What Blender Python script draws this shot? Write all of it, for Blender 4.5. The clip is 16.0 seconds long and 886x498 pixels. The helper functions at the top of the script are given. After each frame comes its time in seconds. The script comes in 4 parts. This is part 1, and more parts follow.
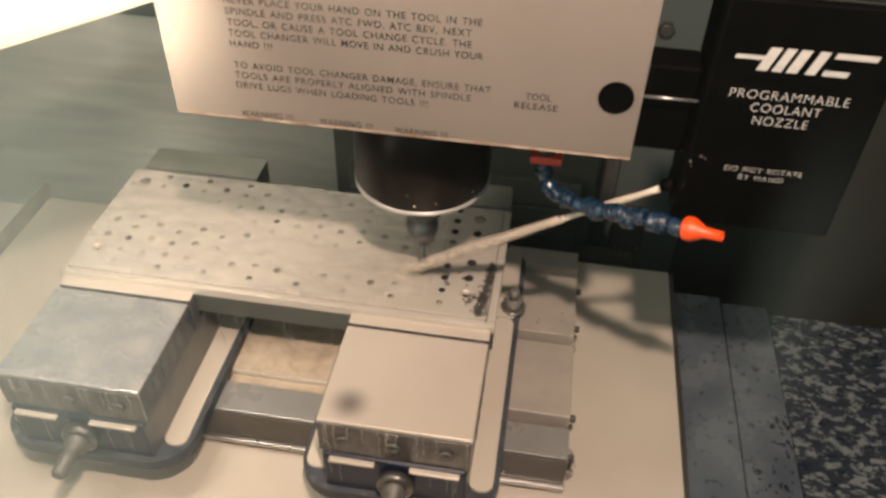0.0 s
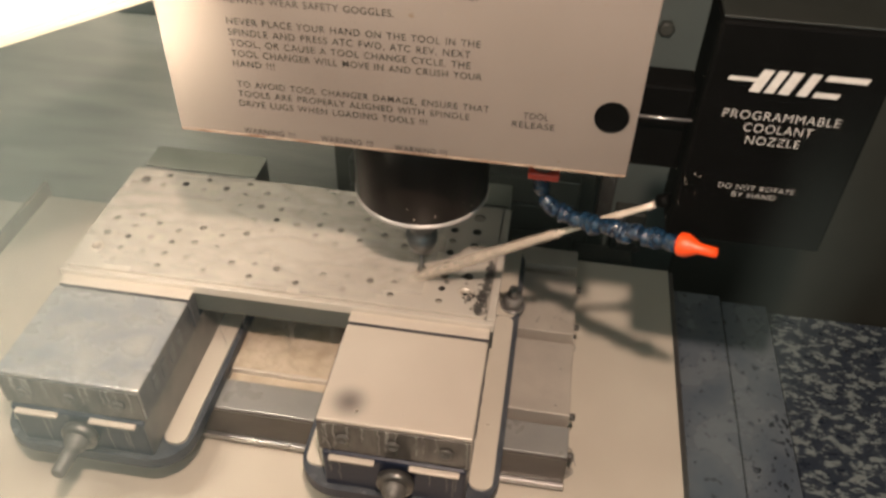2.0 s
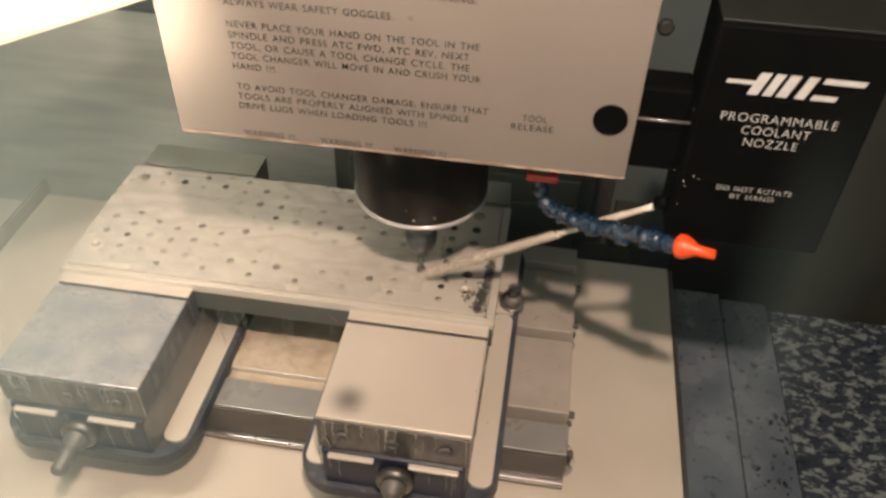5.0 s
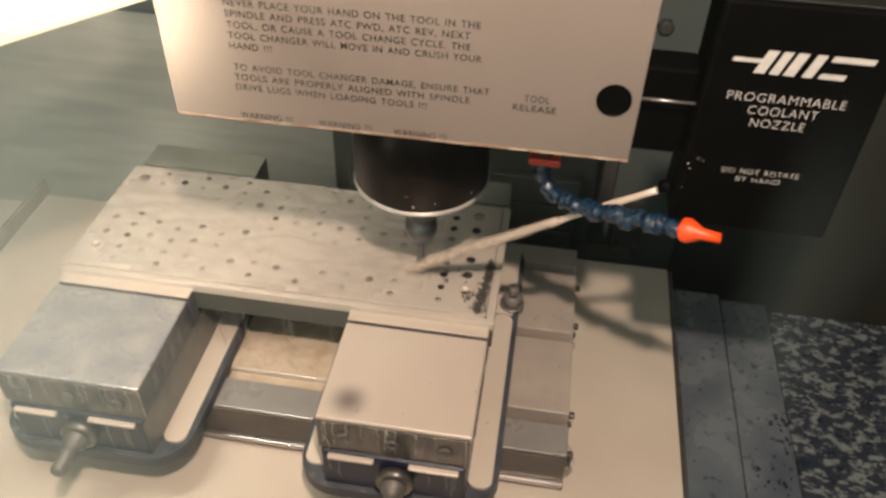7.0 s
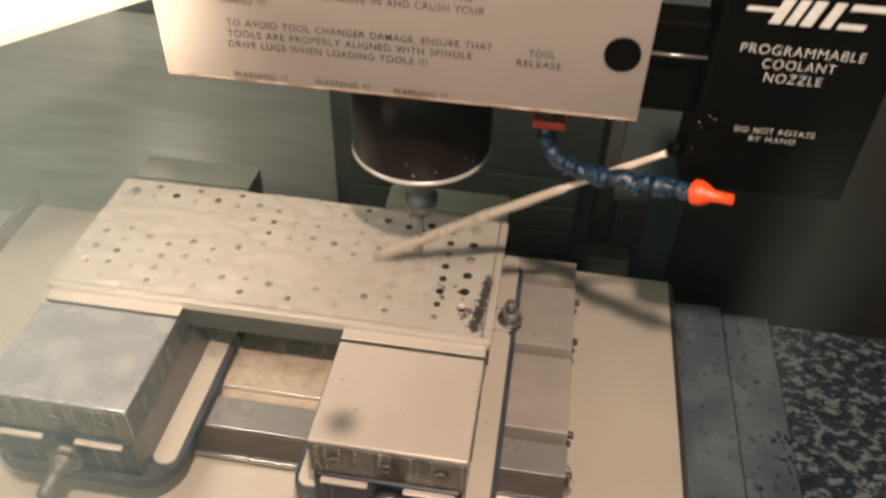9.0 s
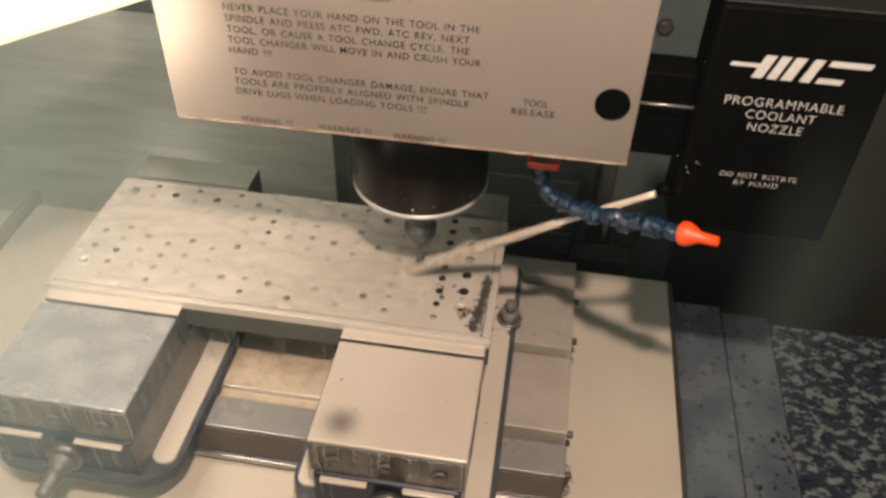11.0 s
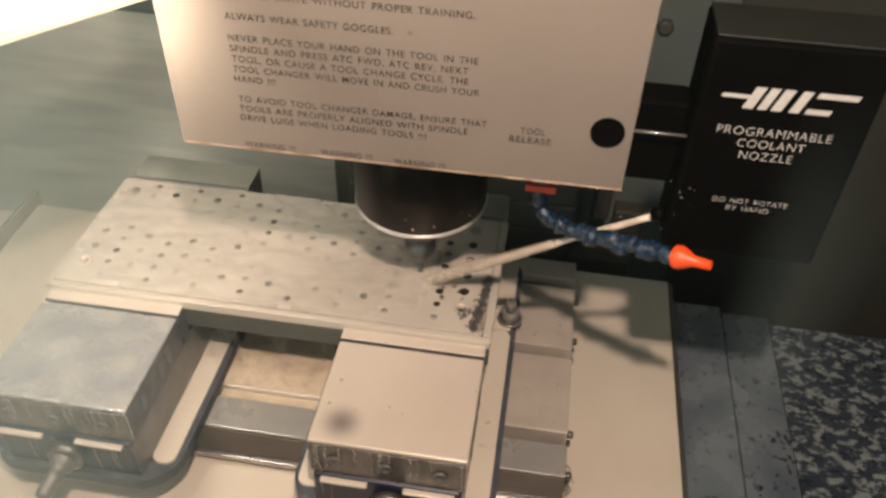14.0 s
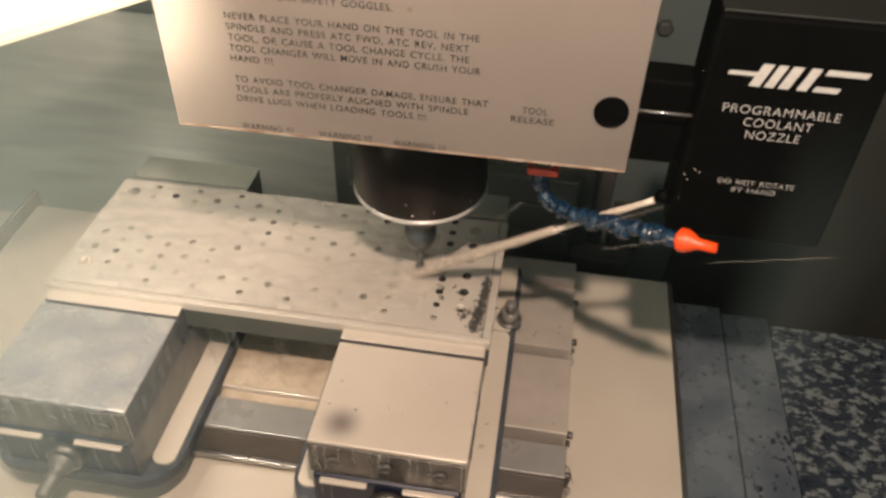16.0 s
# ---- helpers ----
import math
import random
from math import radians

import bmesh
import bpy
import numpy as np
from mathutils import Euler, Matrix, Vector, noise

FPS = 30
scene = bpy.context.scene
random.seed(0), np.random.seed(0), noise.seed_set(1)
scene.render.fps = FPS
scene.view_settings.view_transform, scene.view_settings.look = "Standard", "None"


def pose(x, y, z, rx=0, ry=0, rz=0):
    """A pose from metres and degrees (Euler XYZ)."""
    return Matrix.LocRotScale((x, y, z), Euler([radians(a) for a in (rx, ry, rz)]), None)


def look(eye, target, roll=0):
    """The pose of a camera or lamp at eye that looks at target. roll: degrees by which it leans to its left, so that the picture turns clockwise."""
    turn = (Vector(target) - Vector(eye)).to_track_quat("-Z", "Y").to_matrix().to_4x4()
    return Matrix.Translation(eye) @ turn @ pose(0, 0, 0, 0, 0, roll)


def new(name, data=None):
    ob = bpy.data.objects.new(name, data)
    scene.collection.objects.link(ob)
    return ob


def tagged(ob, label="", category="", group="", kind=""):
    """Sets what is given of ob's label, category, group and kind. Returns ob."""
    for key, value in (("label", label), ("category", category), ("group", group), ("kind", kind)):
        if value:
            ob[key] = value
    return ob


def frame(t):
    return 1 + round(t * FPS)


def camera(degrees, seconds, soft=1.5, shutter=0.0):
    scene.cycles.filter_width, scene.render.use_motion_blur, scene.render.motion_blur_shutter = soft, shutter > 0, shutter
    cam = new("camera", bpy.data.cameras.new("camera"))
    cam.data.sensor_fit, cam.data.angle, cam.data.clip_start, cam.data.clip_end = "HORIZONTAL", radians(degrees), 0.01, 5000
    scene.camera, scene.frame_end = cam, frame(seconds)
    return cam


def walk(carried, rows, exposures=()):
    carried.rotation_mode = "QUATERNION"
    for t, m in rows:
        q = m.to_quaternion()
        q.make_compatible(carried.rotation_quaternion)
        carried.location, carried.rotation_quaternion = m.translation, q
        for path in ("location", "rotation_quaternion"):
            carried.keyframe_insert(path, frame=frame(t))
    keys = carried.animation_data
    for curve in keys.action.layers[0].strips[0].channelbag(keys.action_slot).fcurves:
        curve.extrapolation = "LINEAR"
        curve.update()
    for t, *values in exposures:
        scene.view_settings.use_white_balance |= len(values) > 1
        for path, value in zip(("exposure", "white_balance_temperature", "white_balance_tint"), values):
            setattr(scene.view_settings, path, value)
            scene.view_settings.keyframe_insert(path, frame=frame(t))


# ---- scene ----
# Vertical machining centre seen through its door window.
# x runs along the table, y away from the door, z up; z = 0 is the top of the vise jaws.
EYE = pose(0.02833, -0.45278, 0.64072, 48.3044, -1.3253, 8.9513)
cam = camera(57.2, 16.0, 2.9, 1.0)

# the hand that holds the camera sways a little: seconds, yaw and pitch in degrees
SWAY = [(0.0, 0.07, 0.21), (0.5, 0.06, 0.155), (1.0, 0.055, 0.105), (1.5, 0.05, 0.105), (2.0, 0.05, 0.10),
        (2.5, 0.04, 0.035), (3.0, 0.01, -0.03), (3.5, 0.02, -0.11), (4.0, 0.03, -0.08), (4.4, 0.02, -0.06),
        (5.5, 0.0, -0.02), (6.5, 0.0, 0.0), (7.0, 0.0, 0.0), (7.5, 0.0, 0.01), (8.0, 0.01, 0.05), (8.5, 0.0, 0.03),
        (9.0, -0.01, 0.02), (10.2, -0.03, 0.0), (11.5, -0.06, -0.03), (12.0, -0.06, -0.055), (12.5, -0.06, -0.03),
        (13.0, -0.05, 0.025), (13.5, -0.05, -0.02), (14.0, -0.03, 0.0), (14.5, -0.02, 0.02), (15.0, -0.04, -0.02),
        (15.5, -0.05, 0.045), (16.0, -0.05, 0.045)]
walk(cam, [(t, EYE @ pose(0, 0, 0, p, w, 0)) for t, w, p in SWAY])

# spindle head: seconds, height in metres above its mean place
HEAD_Z = [(0.0, 0.0046), (0.5, 0.0003), (1.0, -0.0044), (1.5, -0.0090), (2.0, -0.0136), (2.5, -0.0182), (3.0, -0.0226),
          (3.5, -0.0276), (3.75, -0.0279), (4.0, -0.0263), (4.4, -0.0226), (5.5, -0.0133), (6.0, -0.0090), (6.5, -0.0047),
          (7.0, 0.0), (7.25, 0.0040), (7.5, 0.0110), (8.0, 0.0375), (8.5, 0.0508), (8.7, 0.0490), (9.0, 0.0373), (9.2, 0.0268),
          (9.5, 0.0130), (9.8, 0.0062), (10.3, 0.0025), (11.0, -0.0036), (11.5, -0.0079), (12.0, -0.0127), (12.5, -0.0174),
          (13.0, -0.0219), (13.5, -0.0268), (13.8, -0.0284), (14.0, -0.0283), (14.5, -0.0239), (15.0, -0.0189),
          (15.5, -0.0144), (16.0, -0.0097)]
# table and saddle: seconds, travel in y
TABLE_Y = [(0.0, 0.0), (4.0, 0.0), (8.0, 0.0), (8.2, -0.0015), (8.5, -0.0148), (8.8, -0.0258), (9.0, -0.0268), (9.3, -0.0268),
           (12.0, -0.0268), (16.0, -0.0268)]

# ---------------------------------------------------------------- light
world = bpy.data.worlds.new("world")
scene.world = world
world.use_nodes = True
world.node_tree.nodes["Background"].inputs[0].default_value = (0.50, 0.62, 0.68, 1)
world.node_tree.nodes["Background"].inputs[1].default_value = 0.06
scene.view_settings.exposure = 0.0


def area(name, eye, target, sx, sy, watts, colour):
    d = bpy.data.lights.new(name, "AREA")
    d.shape, d.size, d.size_y, d.energy, d.color = "RECTANGLE", sx, sy, watts, colour
    ob = new(name, d)
    ob.matrix_world = look(eye, target)
    return ob


WARM = (1.0, 0.762, 0.612)
area("work_light_front", (0.062, -0.414, 0.95), (-0.10, 0.22, 0.0), 0.030, 0.028, 13.0, WARM)
# daylight of the workshop through the door window
area("door_window_light", (-0.10, -0.93, 0.62), (-0.10, 0.3, 0.2), 1.5, 0.95, 5.1, (0.84, 1.0, 0.97))

# ---------------------------------------------------------------- materials


def mat(name, base, rough=0.5, metal=0.0, second=None, scale=20.0, stretch=(1, 1, 1), amount=0.5, bump=0.0, bump_scale=200.0,
        speck=None, speck_scale=300.0, speck_at=0.62, emit=0.0, coat=0.0, rough_var=0.1, spec=0.5, alpha=1.0, alpha_noise=None, mirror_spot=None, speck_detail=3, speck_rough=0.5, bump_dist=0.001):
    m = bpy.data.materials.new(name)
    m.use_nodes = True
    nt = m.node_tree
    N, L = nt.nodes, nt.links
    b = N["Principled BSDF"]
    b.inputs["Metallic"].default_value = metal
    b.inputs["Roughness"].default_value = rough
    b.inputs["Coat Weight"].default_value = coat
    b.inputs["Specular IOR Level"].default_value = spec
    b.inputs["Coat Roughness"].default_value = 0.12
    co = N.new("ShaderNodeTexCoord")
    mp = N.new("ShaderNodeMapping")
    mp.inputs["Scale"].default_value = stretch
    L.new(co.outputs["Object"], mp.inputs[0])
    n1 = N.new("ShaderNodeTexNoise")
    n1.inputs["Scale"].default_value, n1.inputs["Detail"].default_value = scale, 7
    L.new(mp.outputs[0], n1.inputs["Vector"])
    ramp = N.new("ShaderNodeValToRGB")
    ramp.color_ramp.elements[0].position, ramp.color_ramp.elements[1].position = 0.5 - amount / 2, 0.5 + amount / 2
    ramp.color_ramp.elements[0].color = (*base, 1)
    ramp.color_ramp.elements[1].color = (*(second or [c * 0.8 for c in base]), 1)
    L.new(n1.outputs["Fac"], ramp.inputs[0])
    col = ramp.outputs[0]
    if speck:
        n2 = N.new("ShaderNodeTexNoise")
        n2.inputs["Scale"].default_value, n2.inputs["Detail"].default_value, n2.inputs["Roughness"].default_value = speck_scale, speck_detail, speck_rough
        L.new(mp.outputs[0], n2.inputs["Vector"])
        r2 = N.new("ShaderNodeValToRGB")
        r2.color_ramp.elements[0].position, r2.color_ramp.elements[1].position = speck_at, speck_at + 0.05
        L.new(n2.outputs["Fac"], r2.inputs[0])
        mx = N.new("ShaderNodeMix")
        mx.data_type = "RGBA"
        mx.inputs[7].default_value = (*speck, 1)
        L.new(r2.outputs[0], mx.inputs[0])
        L.new(col, mx.inputs[6])
        col = mx.outputs[2]
    # soft round dark spot, for a reflection painted into the colour
    if mirror_spot:
        sx, sy, sz, sr, dark = mirror_spot
        ds = N.new("ShaderNodeVectorMath")
        ds.operation = "DISTANCE"
        ds.inputs[1].default_value = (sx, sy, sz)
        L.new(co.outputs["Object"], ds.inputs[0])
        mg = N.new("ShaderNodeMapRange")
        mg.interpolation_type = "SMOOTHSTEP"
        mg.inputs[2].default_value, mg.inputs[3].default_value, mg.inputs[4].default_value = sr, 1.0, 0.0
        L.new(ds.outputs["Value"], mg.inputs[0])
        ms = N.new("ShaderNodeMix")
        ms.data_type = "RGBA"
        ms.inputs[7].default_value = (*dark, 1)
        L.new(mg.outputs[0], ms.inputs[0])
        L.new(col, ms.inputs[6])
        col = ms.outputs[2]
    L.new(col, b.inputs["Base Color"])
    b.inputs["Alpha"].default_value = alpha
    if alpha_noise:
        na = N.new("ShaderNodeTexNoise")
        na.inputs["Scale"].default_value, na.inputs["Detail"].default_value = alpha_noise, 4
        L.new(mp.outputs[0], na.inputs["Vector"])
        ra = N.new("ShaderNodeMapRange")
        ra.inputs[1].default_value, ra.inputs[2].default_value, ra.inputs[3].default_value, ra.inputs[4].default_value = 0.36, 0.62, 0.0, alpha
        L.new(na.outputs["Fac"], ra.inputs[0])
        L.new(ra.outputs[0], b.inputs["Alpha"])
    mr = N.new("ShaderNodeMapRange")
    mr.inputs[3].default_value, mr.inputs[4].default_value = max(0.03, rough - rough_var), min(1, rough + rough_var)
    L.new(n1.outputs["Fac"], mr.inputs[0])
    L.new(mr.outputs[0], b.inputs["Roughness"])
    if bump:
        n3 = N.new("ShaderNodeTexNoise")
        n3.inputs["Scale"].default_value, n3.inputs["Detail"].default_value = bump_scale, 4
        L.new(mp.outputs[0], n3.inputs["Vector"])
        bp = N.new("ShaderNodeBump")
        bp.inputs["Strength"].default_value, bp.inputs["Distance"].default_value = bump, bump_dist
        L.new(n3.outputs["Fac"], bp.inputs["Height"])
        L.new(bp.outputs[0], b.inputs["Normal"])
    if emit:
        b.inputs["Emission Color"].default_value = (*base, 1)
        b.inputs["Emission Strength"].default_value = emit
    return m


M_WALL = mat("teal_paint", (0.16, 0.20, 0.185), 0.45, second=(0.13, 0.165, 0.155), scale=4, bump=0.05, bump_scale=60)
M_WALLB = mat("brushed_wall", (0.125, 0.152, 0.145), 0.42, second=(0.105, 0.128, 0.122), scale=5, stretch=(1, 1, 3), bump=0.06, bump_scale=30)
M_TRAY = mat("cream_paint_wet", (0.62, 0.56, 0.47), 0.34, second=(0.52, 0.46, 0.38), scale=7, bump=0.05, bump_scale=40, coat=0.2)
M_SHEET = mat("brushed_sheet", (0.325, 0.272, 0.237), 0.29, metal=0.40, second=(0.235, 0.193, 0.165), scale=5, amount=0.9, bump=0.02, bump_scale=300,
              speck=(0.25, 0.19, 0.14), speck_scale=90, speck_at=0.72, rough_var=0.015)
M_BLACK = mat("black_paint", (0.0013, 0.0010, 0.0009), 0.5, second=(0.0022, 0.0018, 0.0017), scale=30, spec=0.03)
M_BARREL = mat("dark_spindle", (0.006, 0.004, 0.0035), 0.34, second=(0.010, 0.007, 0.006), scale=12, stretch=(1, 1, 0.3), spec=0.12)
M_RING = mat("bright_ring", (0.50, 0.465, 0.44), 0.30, metal=0.3, scale=60)
M_STEEL = mat("ground_steel", (0.46, 0.44, 0.42), 0.30, metal=0.8, second=(0.36, 0.34, 0.33), scale=40, bump=0.03)
M_DARKSTEEL = mat("dark_steel", (0.16, 0.15, 0.14), 0.34, metal=0.7, second=(0.09, 0.085, 0.08), scale=60, bump=0.1)
M_SCREW = mat("oily_screw", (0.15, 0.142, 0.13), 0.5, metal=0.3, second=(0.08, 0.074, 0.068), scale=50, bump=0.3)
M_HOLDER = mat("dull_holder", (0.15, 0.15, 0.15), 0.35, metal=0.5, second=(0.09, 0.09, 0.09), scale=70, stretch=(1, 1, 4))
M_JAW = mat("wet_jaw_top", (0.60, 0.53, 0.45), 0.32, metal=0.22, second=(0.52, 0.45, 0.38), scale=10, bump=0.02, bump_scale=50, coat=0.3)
# same jaw top with a dark reflection painted near its front
M_JAWMIRROR = mat("jaw_top_mirror_spot", (0.60, 0.53, 0.45), 0.32, metal=0.22, second=(0.52, 0.45, 0.38), scale=10, bump=0.02, bump_scale=50, coat=0.3,
                  mirror_spot=(-0.049, -0.176, 0.117, 0.027, (0.20, 0.175, 0.16)))
M_JAWWET = mat("streaming_jaw_top", (0.62, 0.585, 0.53), 0.27, metal=0.45, second=(0.27, 0.285, 0.33), scale=30, stretch=(0.8, 1.25, 1), amount=0.6, bump=0.55,
               bump_scale=120, coat=0.6, bump_dist=0.0032)
M_RIM = mat("paler_casting_top", (0.040, 0.047, 0.060), 0.25, second=(0.095, 0.10, 0.108), scale=40, bump=0.3, bump_scale=120, coat=0.3)
M_SIDE = mat("tan_flank", (0.17, 0.148, 0.128), 0.36, second=(0.07, 0.066, 0.066), scale=26, stretch=(1, 1, 0.6), bump=0.3, bump_scale=80, coat=0.2)
M_WASHED = mat("milky_washed_steel", (0.30, 0.285, 0.265), 0.32, metal=0.35, second=(0.20, 0.19, 0.18), scale=60, bump=0.2)
# dark jaw flanks; on the jaw plates this tone stands in for shade
M_FLANK = mat("dark_wet_shaded_flank", (0.022, 0.022, 0.034), 0.35, second=(0.10, 0.095, 0.10), scale=75, bump=0.4, bump_scale=90, coat=0.2)
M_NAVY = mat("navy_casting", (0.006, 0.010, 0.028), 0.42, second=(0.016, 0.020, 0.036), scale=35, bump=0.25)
M_JAWFACE = mat("dark_jaw_face", (0.050, 0.045, 0.042), 0.34, metal=0.4, second=(0.135, 0.125, 0.112), scale=55, stretch=(1.4, 1, 0.35), amount=0.35, bump=0.4, coat=0.3)
M_TABLE = mat("wet_table", (0.56, 0.50, 0.43), 0.34, metal=0.25, second=(0.44, 0.39, 0.34), scale=34, amount=0.6, bump=0.6, bump_scale=90, coat=0.3)
M_PLATE = mat("milky_aluminium", (0.56, 0.51, 0.445), 0.36, metal=0.2, second=(0.465, 0.42, 0.365), scale=9, stretch=(1, 0.5, 1), bump=0.06,
              bump_scale=60, coat=0.3)
M_POOL = mat("rippled_coolant_pool", (0.56, 0.47, 0.37), 0.30, second=(0.36, 0.285, 0.20), scale=38, amount=0.5, bump=0.9, bump_scale=70, bump_dist=0.003, coat=0.2)
M_LANDGREY = mat("grey_wet_land", (0.31, 0.297, 0.276), 0.30, metal=0.2, second=(0.24, 0.237, 0.23), scale=24, bump=0.3, bump_scale=120, coat=0.3)
# shade of the deep bores, painted as a dark wall colour
M_HOLE = mat("bore_shade", (0.085, 0.075, 0.065), 0.4, metal=0.3, second=(0.05, 0.045, 0.04), scale=80)
M_CHIP = mat("dark_swarf", (0.025, 0.023, 0.021), 0.4, metal=0.3, second=(0.12, 0.11, 0.10), scale=120)
M_COVER = mat("wet_way_cover", (0.074, 0.092, 0.118), 0.26, second=(0.138, 0.158, 0.178), scale=16, amount=0.35, bump=0.15, bump_scale=60, coat=0.4,
              speck=(0.035, 0.042, 0.056), speck_scale=95, speck_at=0.62)
M_SPECK = mat("chip_strewn_cover", (0.016, 0.022, 0.036), 0.3, second=(0.04, 0.050, 0.068), scale=60, speck=(0.185, 0.215, 0.215), speck_scale=70,
              speck_at=0.515, stretch=(0.85, 1.5, 1), bump=0.9, bump_scale=90, coat=0.35, speck_detail=9, speck_rough=0.68)
M_BEAD = mat("dark_wet_bead", (0.018, 0.022, 0.030), 0.12, second=(0.03, 0.036, 0.046), scale=80, coat=0.6)
M_PLUG = mat("coolant_in_bores", (0.30, 0.265, 0.225), 0.25, second=(0.40, 0.36, 0.31), scale=30, amount=0.3, coat=0.4)
M_BULB = mat("lit_bulb", (1.0, 0.80, 0.60), 0.5, emit=54.0)
M_BLUE = mat("blue_plastic", (0.002, 0.009, 0.022), 0.16, second=(0.008, 0.030, 0.062), scale=210, amount=0.25, coat=0.15, bump=0.8, bump_scale=420)
M_ORANGE = mat("orange_plastic", (0.80, 0.075, 0.008), 0.4, second=(0.72, 0.06, 0.007), scale=40)
M_RED = mat("red_plastic", (0.50, 0.045, 0.022), 0.4, scale=40)
M_INK = mat("dark_ink", (0.022, 0.018, 0.016), 0.5, scale=200)
M_WORN = mat("worn_ink", (0.055, 0.046, 0.04), 0.5, scale=200)
M_WHITEINK = mat("white_ink", (0.52, 0.49, 0.455), 0.5, second=(0.42, 0.39, 0.36), scale=200)
# dark brown of the table's front face, also painted shade in its slots
M_FACE = mat("brown_face_slot_shade", (0.085, 0.07, 0.058), 0.4, second=(0.05, 0.042, 0.036), scale=40, stretch=(0.4, 1, 1), bump=0.1)
M_UP = mat("grimy_cream", (0.30, 0.26, 0.21), 0.45, second=(0.20, 0.17, 0.14), scale=25)
M_RUST = mat("rusty_edge", (0.42, 0.33, 0.25), 0.5, second=(0.16, 0.08, 0.04), scale=120, stretch=(0.5, 1, 1), amount=0.3)
M_BADGE = mat("worn_badge", (0.16, 0.155, 0.16), 0.5, second=(0.08, 0.078, 0.085), scale=90)
# fixed jaws: the front cover's shade is put into this grey-green
M_JAWSHADE = mat("grey_green_jaw_shade", (0.27, 0.275, 0.235), 0.45, second=(0.20, 0.205, 0.175), scale=18, bump=0.08)
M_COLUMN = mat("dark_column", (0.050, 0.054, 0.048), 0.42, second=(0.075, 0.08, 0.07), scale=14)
M_BRACKET = mat("dull_bracket", (0.05, 0.05, 0.042), 0.5, second=(0.036, 0.037, 0.032), scale=20)
# wall tone with the shade painted in
M_WALLSHADE = mat("brown_wall_shade", (0.062, 0.063, 0.053), 0.45, second=(0.048, 0.049, 0.041), scale=6, stretch=(1, 1, 2), bump=0.06, bump_scale=40)
M_LID = mat("dark_green_lid", (0.007, 0.008, 0.006), 0.5, second=(0.011, 0.012, 0.010), scale=20)
M_CHUTE = mat("wet_steel_chute", (0.47, 0.485, 0.43), 0.46, metal=0.1, second=(0.34, 0.355, 0.325), scale=6, stretch=(1, 9, 9), bump=0.35, bump_scale=14)
M_JET = mat("milky_coolant", (0.68, 0.59, 0.49), 0.3, second=(0.52, 0.44, 0.36), scale=60, coat=0.3)
M_FILM = mat("coolant_film", (0.60, 0.545, 0.475), 0.24, second=(0.51, 0.46, 0.40), scale=14, stretch=(0.6, 1.5, 1), alpha=0.68, alpha_noise=13, bump=0.25, bump_scale=50, bump_dist=0.002)
M_MIST = mat("coolant_mist", (0.80, 0.69, 0.57), 0.5, second=(0.66, 0.56, 0.46), scale=60, alpha=0.24)
M_DRIP = mat("thin_running_coolant", (0.36, 0.345, 0.315), 0.25, second=(0.25, 0.24, 0.225), scale=60, coat=0.4)
M_BROKEN = mat("broken_coolant", (0.70, 0.61, 0.505), 0.4, second=(0.58, 0.50, 0.41), scale=60, alpha=0.85, alpha_noise=110)
# three falling strengths that build a soft glow at the lamp's edge
M_LAMP1 = mat("rim_glow_strong", (1.0, 0.84, 0.60), 0.5, emit=1.3)
M_LAMP2 = mat("rim_glow_middle", (1.0, 0.82, 0.55), 0.5, emit=0.55)
M_LAMP3 = mat("rim_glow_weak", (0.9, 0.82, 0.6), 0.5, emit=0.22)
M_LAMP = mat("lit_diffuser", (1.0, 0.90, 0.75), 0.5, emit=45.0)

# ---------------------------------------------------------------- building helpers
LOC = {}


def thing(name, loc, label, category, group="", kind=""):
    ob = new(name)
    ob.location = loc
    ob.empty_display_size = 0.02
    LOC[ob] = Vector(loc)
    return tagged(ob, label, category, group, kind)


def part(name, bm, material, parent, label=""):
    """Links a bmesh, given in world coordinates, as one mesh under a thing or a part."""
    loc = LOC[parent]
    bmesh.ops.translate(bm, verts=bm.verts, vec=-loc)
    me = bpy.data.meshes.new(name)
    bm.to_mesh(me)
    bm.free()
    me.materials.append(material)
    ob = new(name, me)
    ob.parent = parent
    LOC[ob] = loc
    return tagged(ob, label)


def solo(name, bm, material, loc, label, category, group="", kind=""):
    """A thing that is one mesh, given in world coordinates."""
    bmesh.ops.translate(bm, verts=bm.verts, vec=-Vector(loc))
    me = bpy.data.meshes.new(name)
    bm.to_mesh(me)
    bm.free()
    me.materials.append(material)
    ob = new(name, me)
    ob.location = loc
    LOC[ob] = Vector(loc)
    return tagged(ob, label, category, group, kind)


def box(x0, x1, y0, y1, z0, z1, bevel=0.0, seg=2, bm=None):
    b = bmesh.new()
    r = bmesh.ops.create_cube(b, size=1)
    for v in r["verts"]:
        v.co = Vector(((x0 + x1) / 2 + v.co.x * (x1 - x0), (y0 + y1) / 2 + v.co.y * (y1 - y0), (z0 + z1) / 2 + v.co.z * (z1 - z0)))
    if bevel:
        bmesh.ops.bevel(b, geom=b.edges[:], offset=bevel, segments=seg, profile=0.5, affect="EDGES")
    return join(bm, b)


def join(bm, b):
    if bm is None:
        return b
    me = bpy.data.meshes.new("tmp")
    b.to_mesh(me)
    b.free()
    bm.from_mesh(me)
    bpy.data.meshes.remove(me)
    return bm


def smooth(bm):
    for f in bm.faces:
        f.smooth = True
    return bm


